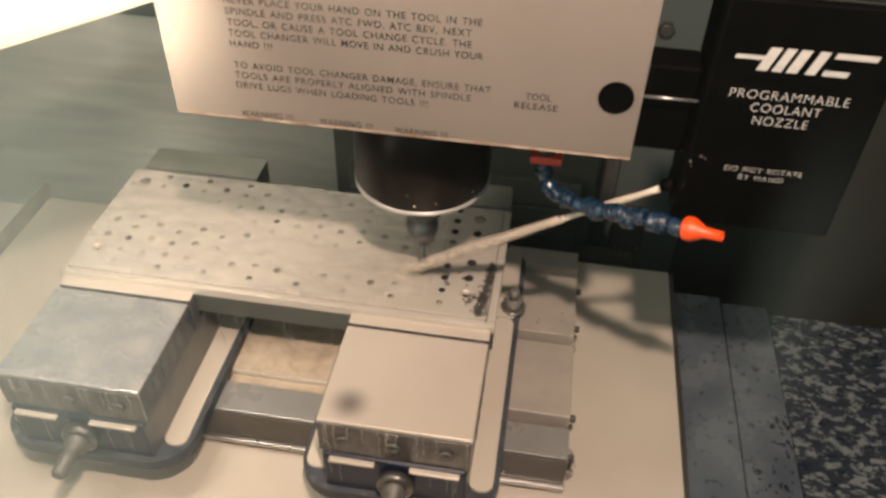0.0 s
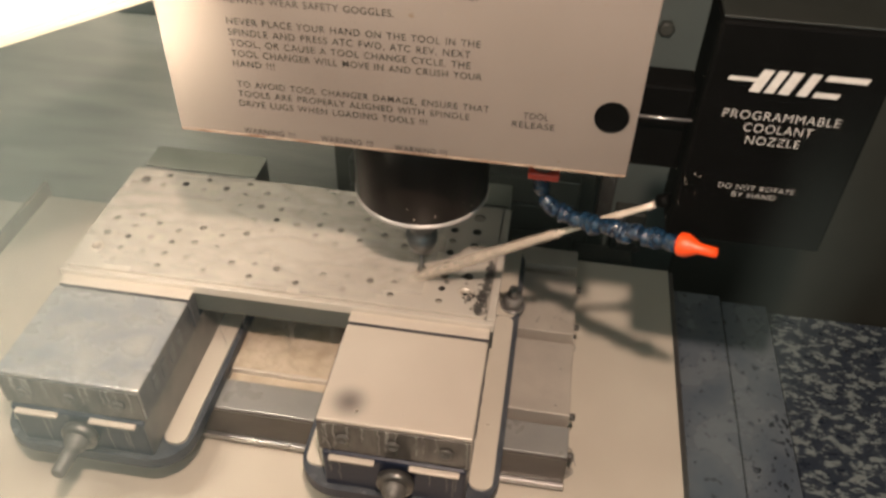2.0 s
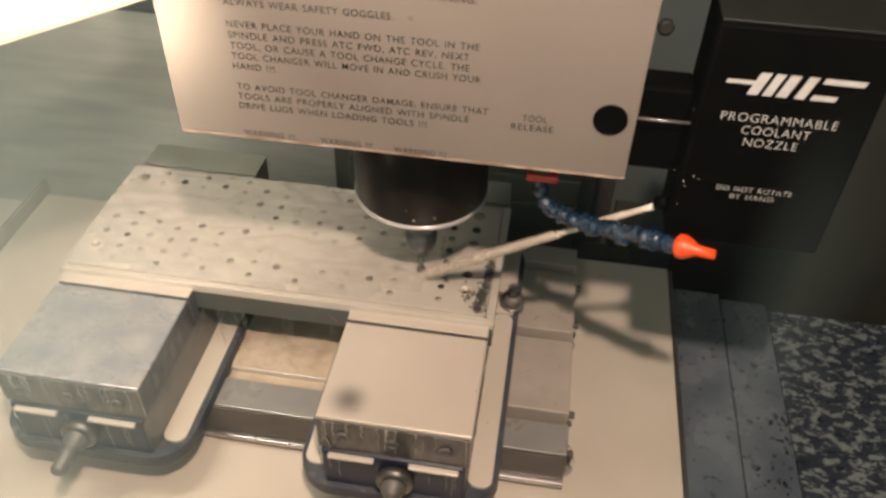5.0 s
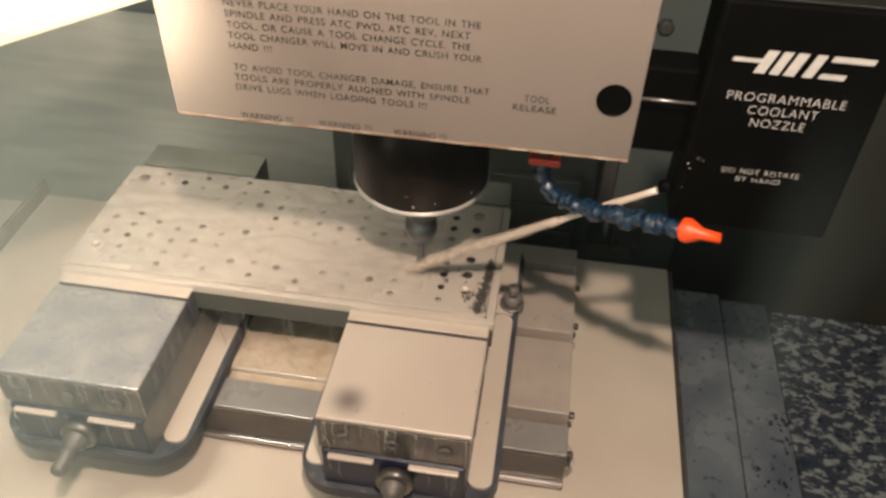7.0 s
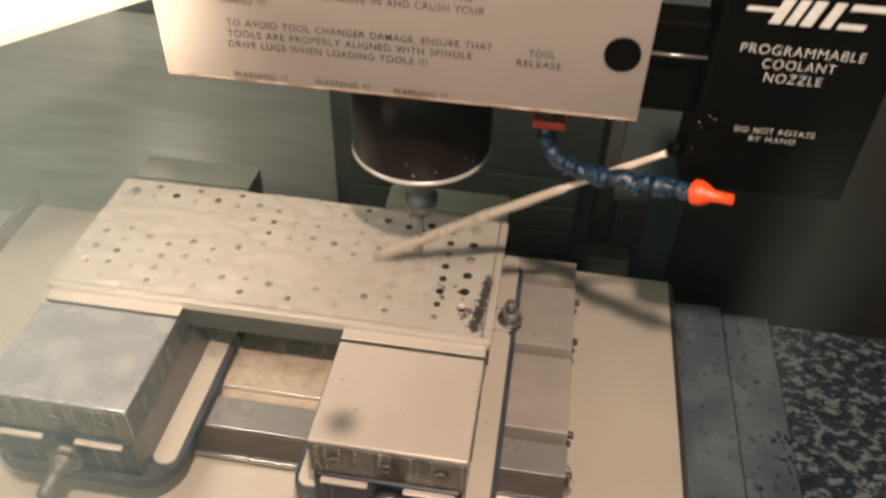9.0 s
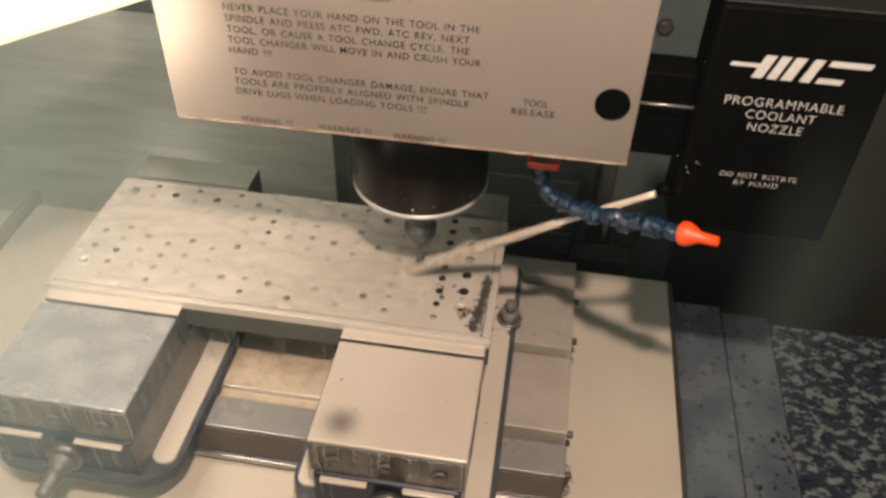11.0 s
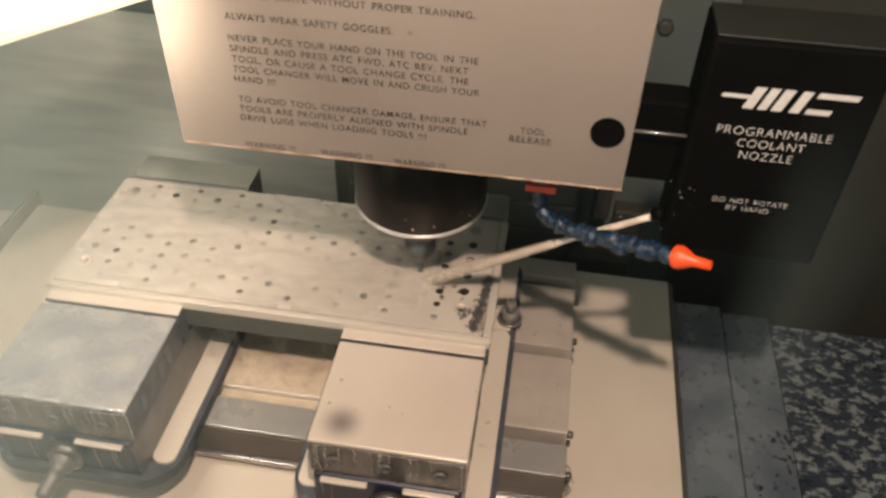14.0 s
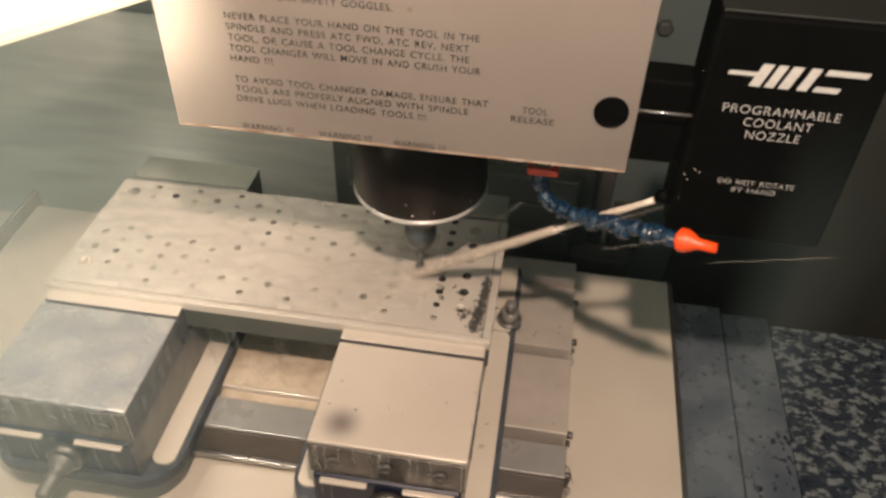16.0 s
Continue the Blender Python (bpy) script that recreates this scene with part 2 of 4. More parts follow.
def lathe(rings, centre, axis=(0, 0, 1), seg=40, bm=None, cap=True):
    """Rings of (distance along the axis, radius)."""
    b = bmesh.new()
    q = Vector((0, 0, 1)).rotation_difference(Vector(axis)).to_matrix()
    loops = []
    for h, r in rings:
        loops.append([b.verts.new(Vector(centre) + q @ Vector((r * math.cos(2 * math.pi * k / seg), r * math.sin(2 * math.pi * k / seg), h)))
                      for k in range(seg)])
    for a, c in zip(loops, loops[1:]):
        for k in range(seg):
            f = b.faces.new((a[k], a[(k + 1) % seg], c[(k + 1) % seg], c[k]))
            f.smooth = True
    if cap:
        b.faces.new(loops[0][::-1])
        b.faces.new(loops[-1])
    bmesh.ops.recalc_face_normals(b, faces=b.faces)
    return join(bm, b)


def prism(outline, z0, z1, bevel=0.0, bm=None):
    """An outline in x, y stood up from z0 to z1."""
    b = bmesh.new()
    vs = [b.verts.new((x, y, z0)) for x, y in outline]
    f = b.faces.new(vs)
    r = bmesh.ops.extrude_face_region(b, geom=[f])
    for v in r["geom"]:
        if isinstance(v, bmesh.types.BMVert):
            v.co.z = z1
    bmesh.ops.recalc_face_normals(b, faces=b.faces)
    if bevel:
        es = [e for e in b.edges if abs(e.verts[0].co.z - e.verts[1].co.z) < 1e-6 and e.verts[0].co.z == max(z0, z1)]
        bmesh.ops.bevel(b, geom=es, offset=bevel, segments=2, profile=0.5, affect="EDGES")
    return join(bm, b)


def rounded(x0, x1, y0, y1, r, seg=8, corners=(1, 1, 1, 1)):
    """Corners from the lower left, counter-clockwise; 0 keeps one sharp."""
    out = []
    for (cx, cy, a), on in zip(((x0 + r, y0 + r, 180), (x1 - r, y0 + r, 270), (x1 - r, y1 - r, 0), (x0 + r, y1 - r, 90)), corners):
        if on:
            out += [(cx + r * math.cos(radians(a + 90 * k / seg)), cy + r * math.sin(radians(a + 90 * k / seg))) for k in range(seg + 1)]
        else:
            sx, sy = (-1 if a in (180, 90) else 1), (-1 if a in (180, 270) else 1)
            out.append((cx + sx * r, cy + sy * r))
    return out


def tube(points, radius, seg=12, bm=None, taper=None):
    b = bmesh.new()
    pts = [Vector(p) for p in points]
    loops = []
    up = Vector((0.13, 0.2, 1)).normalized()
    for i, p in enumerate(pts):
        d = (pts[min(i + 1, len(pts) - 1)] - pts[max(i - 1, 0)]).normalized()
        s = d.cross(up).normalized()
        u = s.cross(d)
        r = radius if taper is None else taper[i]
        loops.append([b.verts.new(p + r * (math.cos(2 * math.pi * k / seg) * s + math.sin(2 * math.pi * k / seg) * u)) for k in range(seg)])
    for a, c in zip(loops, loops[1:]):
        for k in range(seg):
            b.faces.new((a[k], a[(k + 1) % seg], c[(k + 1) % seg], c[k])).smooth = True
    b.faces.new(loops[0][::-1])
    b.faces.new(loops[-1])
    bmesh.ops.recalc_face_normals(b, faces=b.faces)
    return join(bm, b)


def words(text, x0, x1, z, cap, y, bold=0.0):
    """Raised lettering on a sheet that faces the door: from x0 to x1, centred on z."""
    c = bpy.data.curves.new("words", "FONT")
    c.body, c.size, c.extrude, c.offset, c.space_character, c.space_word = text, 1.0, 0.0, bold, 1.12, 1.3
    tmp = new("words", c)
    me = bpy.data.meshes.new_from_object(tmp.evaluated_get(bpy.context.evaluated_depsgraph_get()))
    bpy.data.objects.remove(tmp)
    b = bmesh.new()
    b.from_mesh(me)
    bpy.data.meshes.remove(me)
    xs, ys = [v.co.x for v in b.verts], [v.co.y for v in b.verts]
    lo, hi, top = min(xs), max(xs), 0.70
    for v in b.verts:
        v.co = Vector((x0 + (v.co.x - lo) / (hi - lo) * (x1 - x0), y, z + (v.co.y / top - 0.5) * cap))
    return b


# ---------------------------------------------------------------- enclosure
solo("floor", box(-1.3, 1.0, -1.3, 0.9, -0.64, -0.60), M_WALL, (0, 0, -0.64), "teal painted sheet floor of the machine", "floor", kind="structure")
solo("wall_left", box(-1.34, -1.30, -1.3, 0.9, -0.60, 1.3), M_WALL, (-1.32, 0, -0.6), "teal painted side wall of the enclosure", "wall", kind="structure")
solo("wall_right", box(0.86, 0.90, -1.3, 0.9, -0.60, 1.3), M_WALL, (0.88, 0, -0.6), "teal painted side wall of the enclosure", "wall", kind="structure")
solo("wall_back", box(-1.3, 0.86, 0.74, 0.78, -0.60, 1.3), M_WALLB, (0, 0.76, -0.6), "brushed teal back wall wet with coolant", "wall", kind="structure")
fr = box(-1.3, -0.90, -1.3, -1.26, -0.60, 1.3)
box(0.70, 0.86, -1.3, -1.26, -0.60, 1.3, bm=fr)
box(-0.899, 0.699, -1.3, -1.26, -0.60, 0.10, bm=fr)
box(-0.899, 0.699, -1.3, -1.26, 1.15, 1.3, bm=fr)
solo("wall_front", fr, M_WALL, (0, -1.28, -0.6), "dim front wall with the door's opening", "wall", kind="structure")
# added dark sheet that stands in for shade on the back wall
solo("wall_shade", box(0.30, 0.858, 0.732, 0.7395, -0.59, 1.28), M_WALLSHADE, (0.55, 0.736, -0.59), "dark brown sheet standing in for shade on the back wall", "wall panel", kind="structure")
solo("ceiling", box(-1.34, 0.90, -1.3, 0.9, 1.3, 1.34), M_WALL, (0, 0, 1.3), "teal enclosure roof", "ceiling", kind="structure")


def work_lamp():
    """A lamp head that hangs in the corner by the cover; only its lit underside comes into view."""
    t = thing("work_lamp", (-0.36, 0.02, 0.46), "bright warm work lamp with a lit white diffuser", "lamp")
    p1, p2 = Vector((-0.3276, -0.0163, 0.3816)), Vector((-0.257, 0.0389, 0.3927))
    e = (p2 - p1).normalized()
    up = Vector((-0.30, 0.35, 0.89)).normalized()
    n = e.cross(up).normalized()
    a, b = p1 - e * 0.22, p2 + e * 0.03
    h = 0.10

    def slab(o0, o1, lo, hi):
        q = bmesh.new()
        vs = [q.verts.new(p + up * u + n * o) for o in (o0, o1) for p, u in ((a, lo), (b, lo), (b, hi), (a, hi))]
        for f in ((0, 1, 2, 3), (7, 6, 5, 4), (0, 4, 5, 1), (1, 5, 6, 2), (2, 6, 7, 3), (3, 7, 4, 0)):
            q.faces.new([vs[k] for k in f])
        bmesh.ops.recalc_face_normals(q, faces=q.faces)
        bmesh.ops.bevel(q, geom=q.edges[:], offset=0.0015, segments=2, affect="EDGES")
        return q
    part("diffuser", slab(-0.006, 0.006, 0.012, h), M_LAMP, t, "glowing white diffuser")
    # added strips imitate the soft glow around the diffuser's edge
    for k, m in enumerate((M_LAMP3, M_LAMP2, M_LAMP1)):
        part("glow_strip", slab(-0.005, 0.005, -0.002 + 0.0047 * k, 0.0023 + 0.0047 * k), m, t, "dim strip standing in for the lamp's soft glow")
    part("arm", tube([Vector((-0.40, 0.06, 0.485)), Vector((-0.46, 0.12, 0.80)), Vector((-0.46, 0.12, 1.299))], 0.012, 12), M_WALL, t)
    part("housing", slab(-0.006, 0.010, h + 0.001, h + 0.012), M_WALL, t)


work_lamp()


def bulb_lamp():
    """A hooded lamp low beside the door, which the front cover mirrors."""
    t = thing("door_lamp", (-0.50, -0.36, 0.10), "warm round lamp on a short arm beside the door", "lamp")
    c = Vector((-0.520, -0.345, 0.105))
    part("bulb", lathe([(0.026 * math.sin(radians(a)), max(0.0008, 0.026 * math.cos(radians(a)))) for a in range(-88, 89, 11)], c, (0.4, 0.8, 0.4), 24), M_BULB, t, "glowing round bulb")
    d = Vector((0.4, 0.8, 0.4)).normalized()
    part("hood", lathe([(-0.035, 0.010), (-0.033, 0.024), (-0.012, 0.034), (-0.002, 0.036), (-0.002, 0.0335), (-0.012, 0.0315), (-0.030, 0.020)], c, d, 28, cap=False), M_WALL, t, "teal sheet hood")
    part("arm", tube([c - d * 0.034, c - d * 0.044, c + Vector((-0.04, -0.054, -0.05))], 0.007, 10), M_WALL, t)


bulb_lamp()


def haze_film():
    """Clear safety glass with a film of dried coolant and painted haze: thick towards one side, and one wiped streak.
    """
    m = bpy.data.materials.new("hazed_filmed_glass")
    m.use_nodes = True
    nt = m.node_tree
    N, L = nt.nodes, nt.links
    for n in list(N):
        N.remove(n)
    out = N.new("ShaderNodeOutputMaterial")
    mix = N.new("ShaderNodeMixShader")
    tr = N.new("ShaderNodeBsdfTransparent")
    df = N.new("ShaderNodeBsdfDiffuse")
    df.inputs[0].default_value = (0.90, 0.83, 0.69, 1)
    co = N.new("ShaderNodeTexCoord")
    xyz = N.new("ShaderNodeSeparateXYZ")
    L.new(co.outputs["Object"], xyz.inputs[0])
    # film plus painted haze, strongest towards negative x
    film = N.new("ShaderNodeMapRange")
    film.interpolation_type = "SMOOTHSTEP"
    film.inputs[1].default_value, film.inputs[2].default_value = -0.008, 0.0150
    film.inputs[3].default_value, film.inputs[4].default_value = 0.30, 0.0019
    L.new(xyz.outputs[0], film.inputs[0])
    # grades the painted haze: weaker low on the glass
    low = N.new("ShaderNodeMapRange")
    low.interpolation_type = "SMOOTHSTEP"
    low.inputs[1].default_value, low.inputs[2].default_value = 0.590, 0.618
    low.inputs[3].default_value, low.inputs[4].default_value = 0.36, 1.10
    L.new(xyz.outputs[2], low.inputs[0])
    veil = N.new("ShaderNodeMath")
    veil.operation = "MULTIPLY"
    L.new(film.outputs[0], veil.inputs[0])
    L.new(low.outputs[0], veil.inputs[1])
    off = N.new("ShaderNodeMath")
    off.operation = "SUBTRACT"
    off.inputs[1].default_value = 0.0402
    L.new(xyz.outputs[0], off.inputs[0])
    ab = N.new("ShaderNodeMath")
    ab.operation = "ABSOLUTE"
    L.new(off.outputs[0], ab.inputs[0])
    streak = N.new("ShaderNodeMapRange")
    streak.interpolation_type = "SMOOTHSTEP"
    streak.inputs[1].default_value, streak.inputs[2].default_value = 0.0, 0.0024
    streak.inputs[3].default_value, streak.inputs[4].default_value = 0.024, 0.0
    L.new(ab.outputs[0], streak.inputs[0])
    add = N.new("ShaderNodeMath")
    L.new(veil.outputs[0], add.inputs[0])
    # fades the pale streak high on the glass
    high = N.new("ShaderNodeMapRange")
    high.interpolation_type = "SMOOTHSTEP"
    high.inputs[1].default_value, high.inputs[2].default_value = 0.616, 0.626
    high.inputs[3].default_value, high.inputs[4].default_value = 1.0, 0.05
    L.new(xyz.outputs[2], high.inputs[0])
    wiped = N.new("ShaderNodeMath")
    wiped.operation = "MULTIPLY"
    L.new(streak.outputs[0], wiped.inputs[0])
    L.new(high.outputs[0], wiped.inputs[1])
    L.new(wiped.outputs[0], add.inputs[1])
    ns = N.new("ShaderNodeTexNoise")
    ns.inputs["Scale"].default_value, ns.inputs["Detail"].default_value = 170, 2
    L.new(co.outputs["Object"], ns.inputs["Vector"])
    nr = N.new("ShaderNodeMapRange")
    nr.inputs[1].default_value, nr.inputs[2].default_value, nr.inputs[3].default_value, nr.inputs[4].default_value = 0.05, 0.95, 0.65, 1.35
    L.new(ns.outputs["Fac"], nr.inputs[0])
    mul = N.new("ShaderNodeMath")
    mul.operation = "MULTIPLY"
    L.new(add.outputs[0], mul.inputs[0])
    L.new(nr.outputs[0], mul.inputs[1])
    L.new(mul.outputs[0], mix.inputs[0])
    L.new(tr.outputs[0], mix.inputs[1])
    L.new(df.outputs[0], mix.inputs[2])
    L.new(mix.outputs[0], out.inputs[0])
    return m


win = solo("window_1", box(-0.55, 0.62, -0.427, -0.423, 0.20, 1.10), haze_film(), (0, -0.425, 0.0), "clear door window with a dried coolant film and painted haze", "window", kind="structure")
fr2 = box(-1.29, -0.552, -0.45, -0.40, -0.60, 1.29)
box(0.622, 0.85, -0.45, -0.40, -0.60, 1.29, bm=fr2)
box(-0.551, 0.621, -0.45, -0.40, -0.60, 0.198, bm=fr2)
box(-0.551, 0.621, -0.45, -0.40, 1.102, 1.29, bm=fr2)
solo("door_1", fr2, M_WALL, (0, -0.425, -0.6), "teal sheet door that frames the window", "door", kind="structure")


def chute():
    """A coved sheet that carries the back wall down and forward under the table."""
    b = bmesh.new()
    prof = [(-0.30, -0.330), (0.47, -0.322)]
    prof += [(0.47 + 0.262 * math.sin(radians(90 * k / 14)), -0.322 + 0.262 * (1 - math.cos(radians(90 * k / 14)))) for k in range(1, 15)]
    prof += [(0.734, 0.02)]
    rows = [[b.verts.new((x, y, z)) for y, z in prof] for x in (-1.29, -0.305)]
    for k in range(len(prof) - 1):
        b.faces.new((rows[0][k], rows[0][k + 1], rows[1][k + 1], rows[1][k])).smooth = True
    bmesh.ops.recalc_face_normals(b, faces=b.faces)
    bmesh.ops.solidify(b, geom=b.faces[:], thickness=0.003)
    solo("chip_chute", b, M_CHUTE, (-0.8, 0.6, -0.32), "coved steel chip chute wet with coolant", "chute", kind="structure")


chute()

# ---------------------------------------------------------------- column behind the table
def column():
    t = thing("machine_column", (-0.07, 0.66, -0.60), "dark machine column with stepped way cover", "machine column")
    part("body", box(-0.30, 0.125, 0.60, 0.73, -0.60, 1.25, 0.004), M_COLUMN, t)
    for k in range(7):
        part("cover_slat", box(-0.27, 0.10, 0.575 - 0.0, 0.599, -0.16 - 0.052 * k, -0.112 - 0.052 * k, 0.003), M_COLUMN, t)
    part("guide_rail", box(0.128, 0.152, 0.575, 0.60, -0.18, 0.5, 0.003), M_DARKSTEEL, t)
    p = part("bracket", box(0.160, 0.208, 0.57, 0.60, -0.232, -0.155, 0.003), M_BRACKET, t, "grey bracket plate")
    for x, z in ((0.17, -0.165), (0.20, -0.222), (0.172, -0.222)):
        part("bolt", lathe([(0, 0.006), (0.006, 0.006), (0.007, 0.004)], (x, 0.57, z), (0, -1, 0), 12), M_DARKSTEEL, p)
    part("junction_box", box(0.10, 0.20, 0.56, 0.60, -0.33, -0.25, 0.004), M_COLUMN, t)


def wall_bolts():
    for x, z in ((0.198, 0.078), (0.198, 0.298)):
        b = lathe([(0, 0.013), (0.008, 0.013), (0.010, 0.009)], (x, 0.7399, z), (0, -1, 0), 6)
        solo("bolt", b, M_COLUMN, (x, 0.7399, z), "dark hexagon bolt in the back wall", "bolt", "bolts in the back wall")


wall_bolts()
column()

# ---------------------------------------------------------------- table and covers, which travel together
RIDERS, HEADERS = [], []


def table():
    t = thing("machine_table", (-0.22, 0.25, -0.167), "wet grey T-slotted machine table", "table")
    x0, x1 = -0.548, 0.100
    edges = [0.078, 0.1190, 0.1350, 0.2460, 0.2620, 0.3705, 0.3865, 0.422]
    for a, b in zip(edges[0::2], edges[1::2]):
        part("table_land", box(x0, x1, a, b, -0.150, -0.117, 0.0012), M_LANDGREY if a < 0.1 else M_TABLE, t)
    # slot floors: shade is put in as dark brown
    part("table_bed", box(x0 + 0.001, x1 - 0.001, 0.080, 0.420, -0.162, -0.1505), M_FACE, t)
    part("front_face", box(x0, x1, 0.0745, 0.0778, -0.1615, -0.1185, 0.0005), M_FACE, t, "dark brown front face")
    part("front_lip", box(x0, x1 + 0.001, 0.070, 0.0765, -0.170, -0.162, 0.001), M_STEEL, t)
    for y in (0.355, 0.285, 0.142, 0.088):
        part("end_screw", lathe([(0, 0.0045), (0.006, 0.0045), (0.007, 0.003)], (x1, y, -0.128), (1, 0, 0), 10), M_DARKSTEEL, t)
    RIDERS.append(t)


table()


def covers():
    t = thing("saddle_tray", (-0.25, 0.2, -0.19), "cream painted saddle tray filmed with coolant", "tray")
    part("tray_sheet", box(-0.744, 0.240, -0.25, 0.476, -0.190, -0.180, 0.0015), M_TRAY, t)
    part("side_flange", box(0.2405, 0.2465, -0.25, 0.474, -0.215, -0.1815, 0.001), M_DARKSTEEL, t)
    RIDERS.append(t)
    part("upstand", box(-0.7505, -0.7445, -0.25, 0.486, -0.190, -0.157, 0.0012), M_UP, t, "grimy upstand along the tray")
    r = thing("right_way_cover", (0.45, 0.2, -0.215), "dark telescopic way covers strewn with wet chips", "way cover")
    part("cover_leaf", box(0.2475, 0.3165, -0.25, 0.452, -0.206, -0.1955, 0.0015), M_COVER, r)
    part("cover_leaf", box(0.3195, 0.384, -0.25, 0.447, -0.211, -0.2005, 0.0015), M_COVER, r)
    part("cover_leaf", box(0.387, 0.84, -0.25, 0.440, -0.216, -0.2055, 0.0015), M_SPECK, r, "dark leaf speckled with pale chips")
    RIDERS.append(r)
    w = thing("left_way_cover", (-0.95, 0.2, -0.215), "cream telescopic way covers beside the tray", "way cover")
    part("cover_leaf", box(-0.86, -0.7535, -0.25, 0.470, -0.206, -0.1955, 0.0015), M_TRAY, w)
    part("cover_leaf", box(-1.28, -0.8625, -0.25, 0.460, -0.212, -0.2015, 0.0015), M_TRAY, w)
    RIDERS.append(w)


covers()


# ---------------------------------------------------------------- vises
def vise(dx, top, label):
    X0, X1 = -0.1527 + dx, 0.0 + dx
    t = thing("machine_vise", ((X0 + X1) / 2, 0.2, -0.117), label, "vise", "vises on the table")
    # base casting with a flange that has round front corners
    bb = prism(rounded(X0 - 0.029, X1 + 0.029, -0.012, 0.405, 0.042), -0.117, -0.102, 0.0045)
    # upward faces take the paler tone, the sides stay navy
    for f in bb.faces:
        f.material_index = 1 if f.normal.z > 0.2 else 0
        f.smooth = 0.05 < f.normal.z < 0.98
    part("base", bb, M_NAVY, t, "navy cast base with a paler top and rim").data.materials.append(M_RIM)
    for a, b in ((X0 - 0.0235, X0 + 0.0025), (X1 - 0.0025, X1 + 0.0225)):
        part("flange_ledge", prism(rounded(a, b, 0.012, 0.262, 0.0105), -0.1045, -0.0995, 0.0012), M_TRAY, t, "pale wet flange ledge")
        part("flange_ledge", prism(rounded(a, b, 0.2635, 0.2985, 0.004), -0.1045, -0.0995, 0.0012), M_TRAY, t, "pale wet flange ledge")
        part("flange_ledge", prism(rounded(a, b, 0.300, 0.398, 0.0105), -0.1045, -0.0995, 0.0012), M_TRAY, t, "pale wet flange ledge")
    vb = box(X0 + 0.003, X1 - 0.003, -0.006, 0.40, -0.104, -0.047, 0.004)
    # side faces tan, all other faces navy
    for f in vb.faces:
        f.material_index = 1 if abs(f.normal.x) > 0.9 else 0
    part("body", vb, M_NAVY, t, "navy cast body with tan flanks").data.materials.append(M_SIDE)
    for a, b in ((X0 + 0.012, X0 + 0.058), (X1 - 0.060, X1 - 0.010)):
        part("lip", box(a, b, -0.0125, -0.0062, -0.0505, -0.047, 0.0010), M_JAW, t, "bright machined lip")
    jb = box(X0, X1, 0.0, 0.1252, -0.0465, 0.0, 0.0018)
    # top and front keep the pale tone, the other sides get the dark one
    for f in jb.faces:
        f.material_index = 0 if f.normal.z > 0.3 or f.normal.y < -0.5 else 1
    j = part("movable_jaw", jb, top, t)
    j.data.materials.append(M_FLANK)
    part("jaw_front", box(X0 + 0.001, X1 - 0.001, -0.003, -0.0005, -0.045, -0.003, 0.0008), M_JAWFACE, j, "dark steel jaw face")
    for k in (0.026, 0.076, 0.128):
        part("cap_screw", lathe([(0, 0.007), (0.003, 0.007), (0.003, 0.004), (0.001, 0.0035)], (X0 + k, -0.0032, -0.023), (0, -1, 0), 16), M_SCREW, j)
    for k in range(4):
        part("badge_bar", box(X1 + 0.0004, X1 + 0.0012, 0.026 + 0.02 * k, 0.036 + 0.02 * k, -0.034, -0.012), M_BADGE, j, "pale worn mark")
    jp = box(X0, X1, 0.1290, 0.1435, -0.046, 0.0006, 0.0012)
    # shade put into the colour: only upward faces of the plate stay pale
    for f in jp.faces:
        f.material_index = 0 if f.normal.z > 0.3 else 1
    part("jaw_plate", jp, M_JAW, t, "ground jaw plate with shade-dark sides").data.materials.append(M_FLANK)
    part("rear_jaw_plate", box(X0, X1, 0.3415, 0.356, -0.046, 0.0, 0.0012), M_STEEL, t)
    # rear jaw coloured as it looks in shade
    part("fixed_jaw", prism([(X0, 0.3565), (X1, 0.3565), (X1, 0.400), (X1 - 0.003, 0.402), (X0 + 0.004, 0.402), (X0, 0.399)], -0.104, 0.0005, 0.002), M_JAWSHADE, t)
    s = part("lead_screw", lathe([(0, 0.012), (0.022, 0.012), (0.024, 0.0085), (0.030, 0.0075), (0.033, 0.0085), (0.038, 0.0085), (0.040, 0.0075), (0.054, 0.0075), (0.057, 0.006)], (X0 + 0.080, -0.005, -0.070), (0, -1, 0), 20), M_SCREW, t)
    part("collar", lathe([(0, 0.019), (0.008, 0.019), (0.010, 0.015)], (X0 + 0.080, -0.010, -0.070), (0, -1, 0), 24), M_DARKSTEEL, s)
    # hold-down bolt on the flange
    n = part("clamp_nut", lathe([(0, 0.0125), (0.013, 0.0125), (0.014, 0.0105)], (X1 + 0.019, 0.282, -0.0960), (0, 0, 1), 6), M_WASHED, t, "dark hold-down nut")
    part("washer", lathe([(0, 0.0158), (0.0030, 0.0158), (0.0035, 0.0150)], (X1 + 0.019, 0.282, -0.0994), (0, 0, 1), 24), M_STEEL, n)
    part("stud", lathe([(0, 0.0065), (0.013, 0.0065), (0.014, 0.005)], (X1 + 0.019, 0.282, -0.082), (0, 0, 1), 12), M_WASHED, n)
    RIDERS.append(t)


vise(0.0, M_JAWMIRROR, "steel machine vise with a smooth cream-lit jaw")
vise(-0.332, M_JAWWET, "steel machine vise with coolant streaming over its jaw")


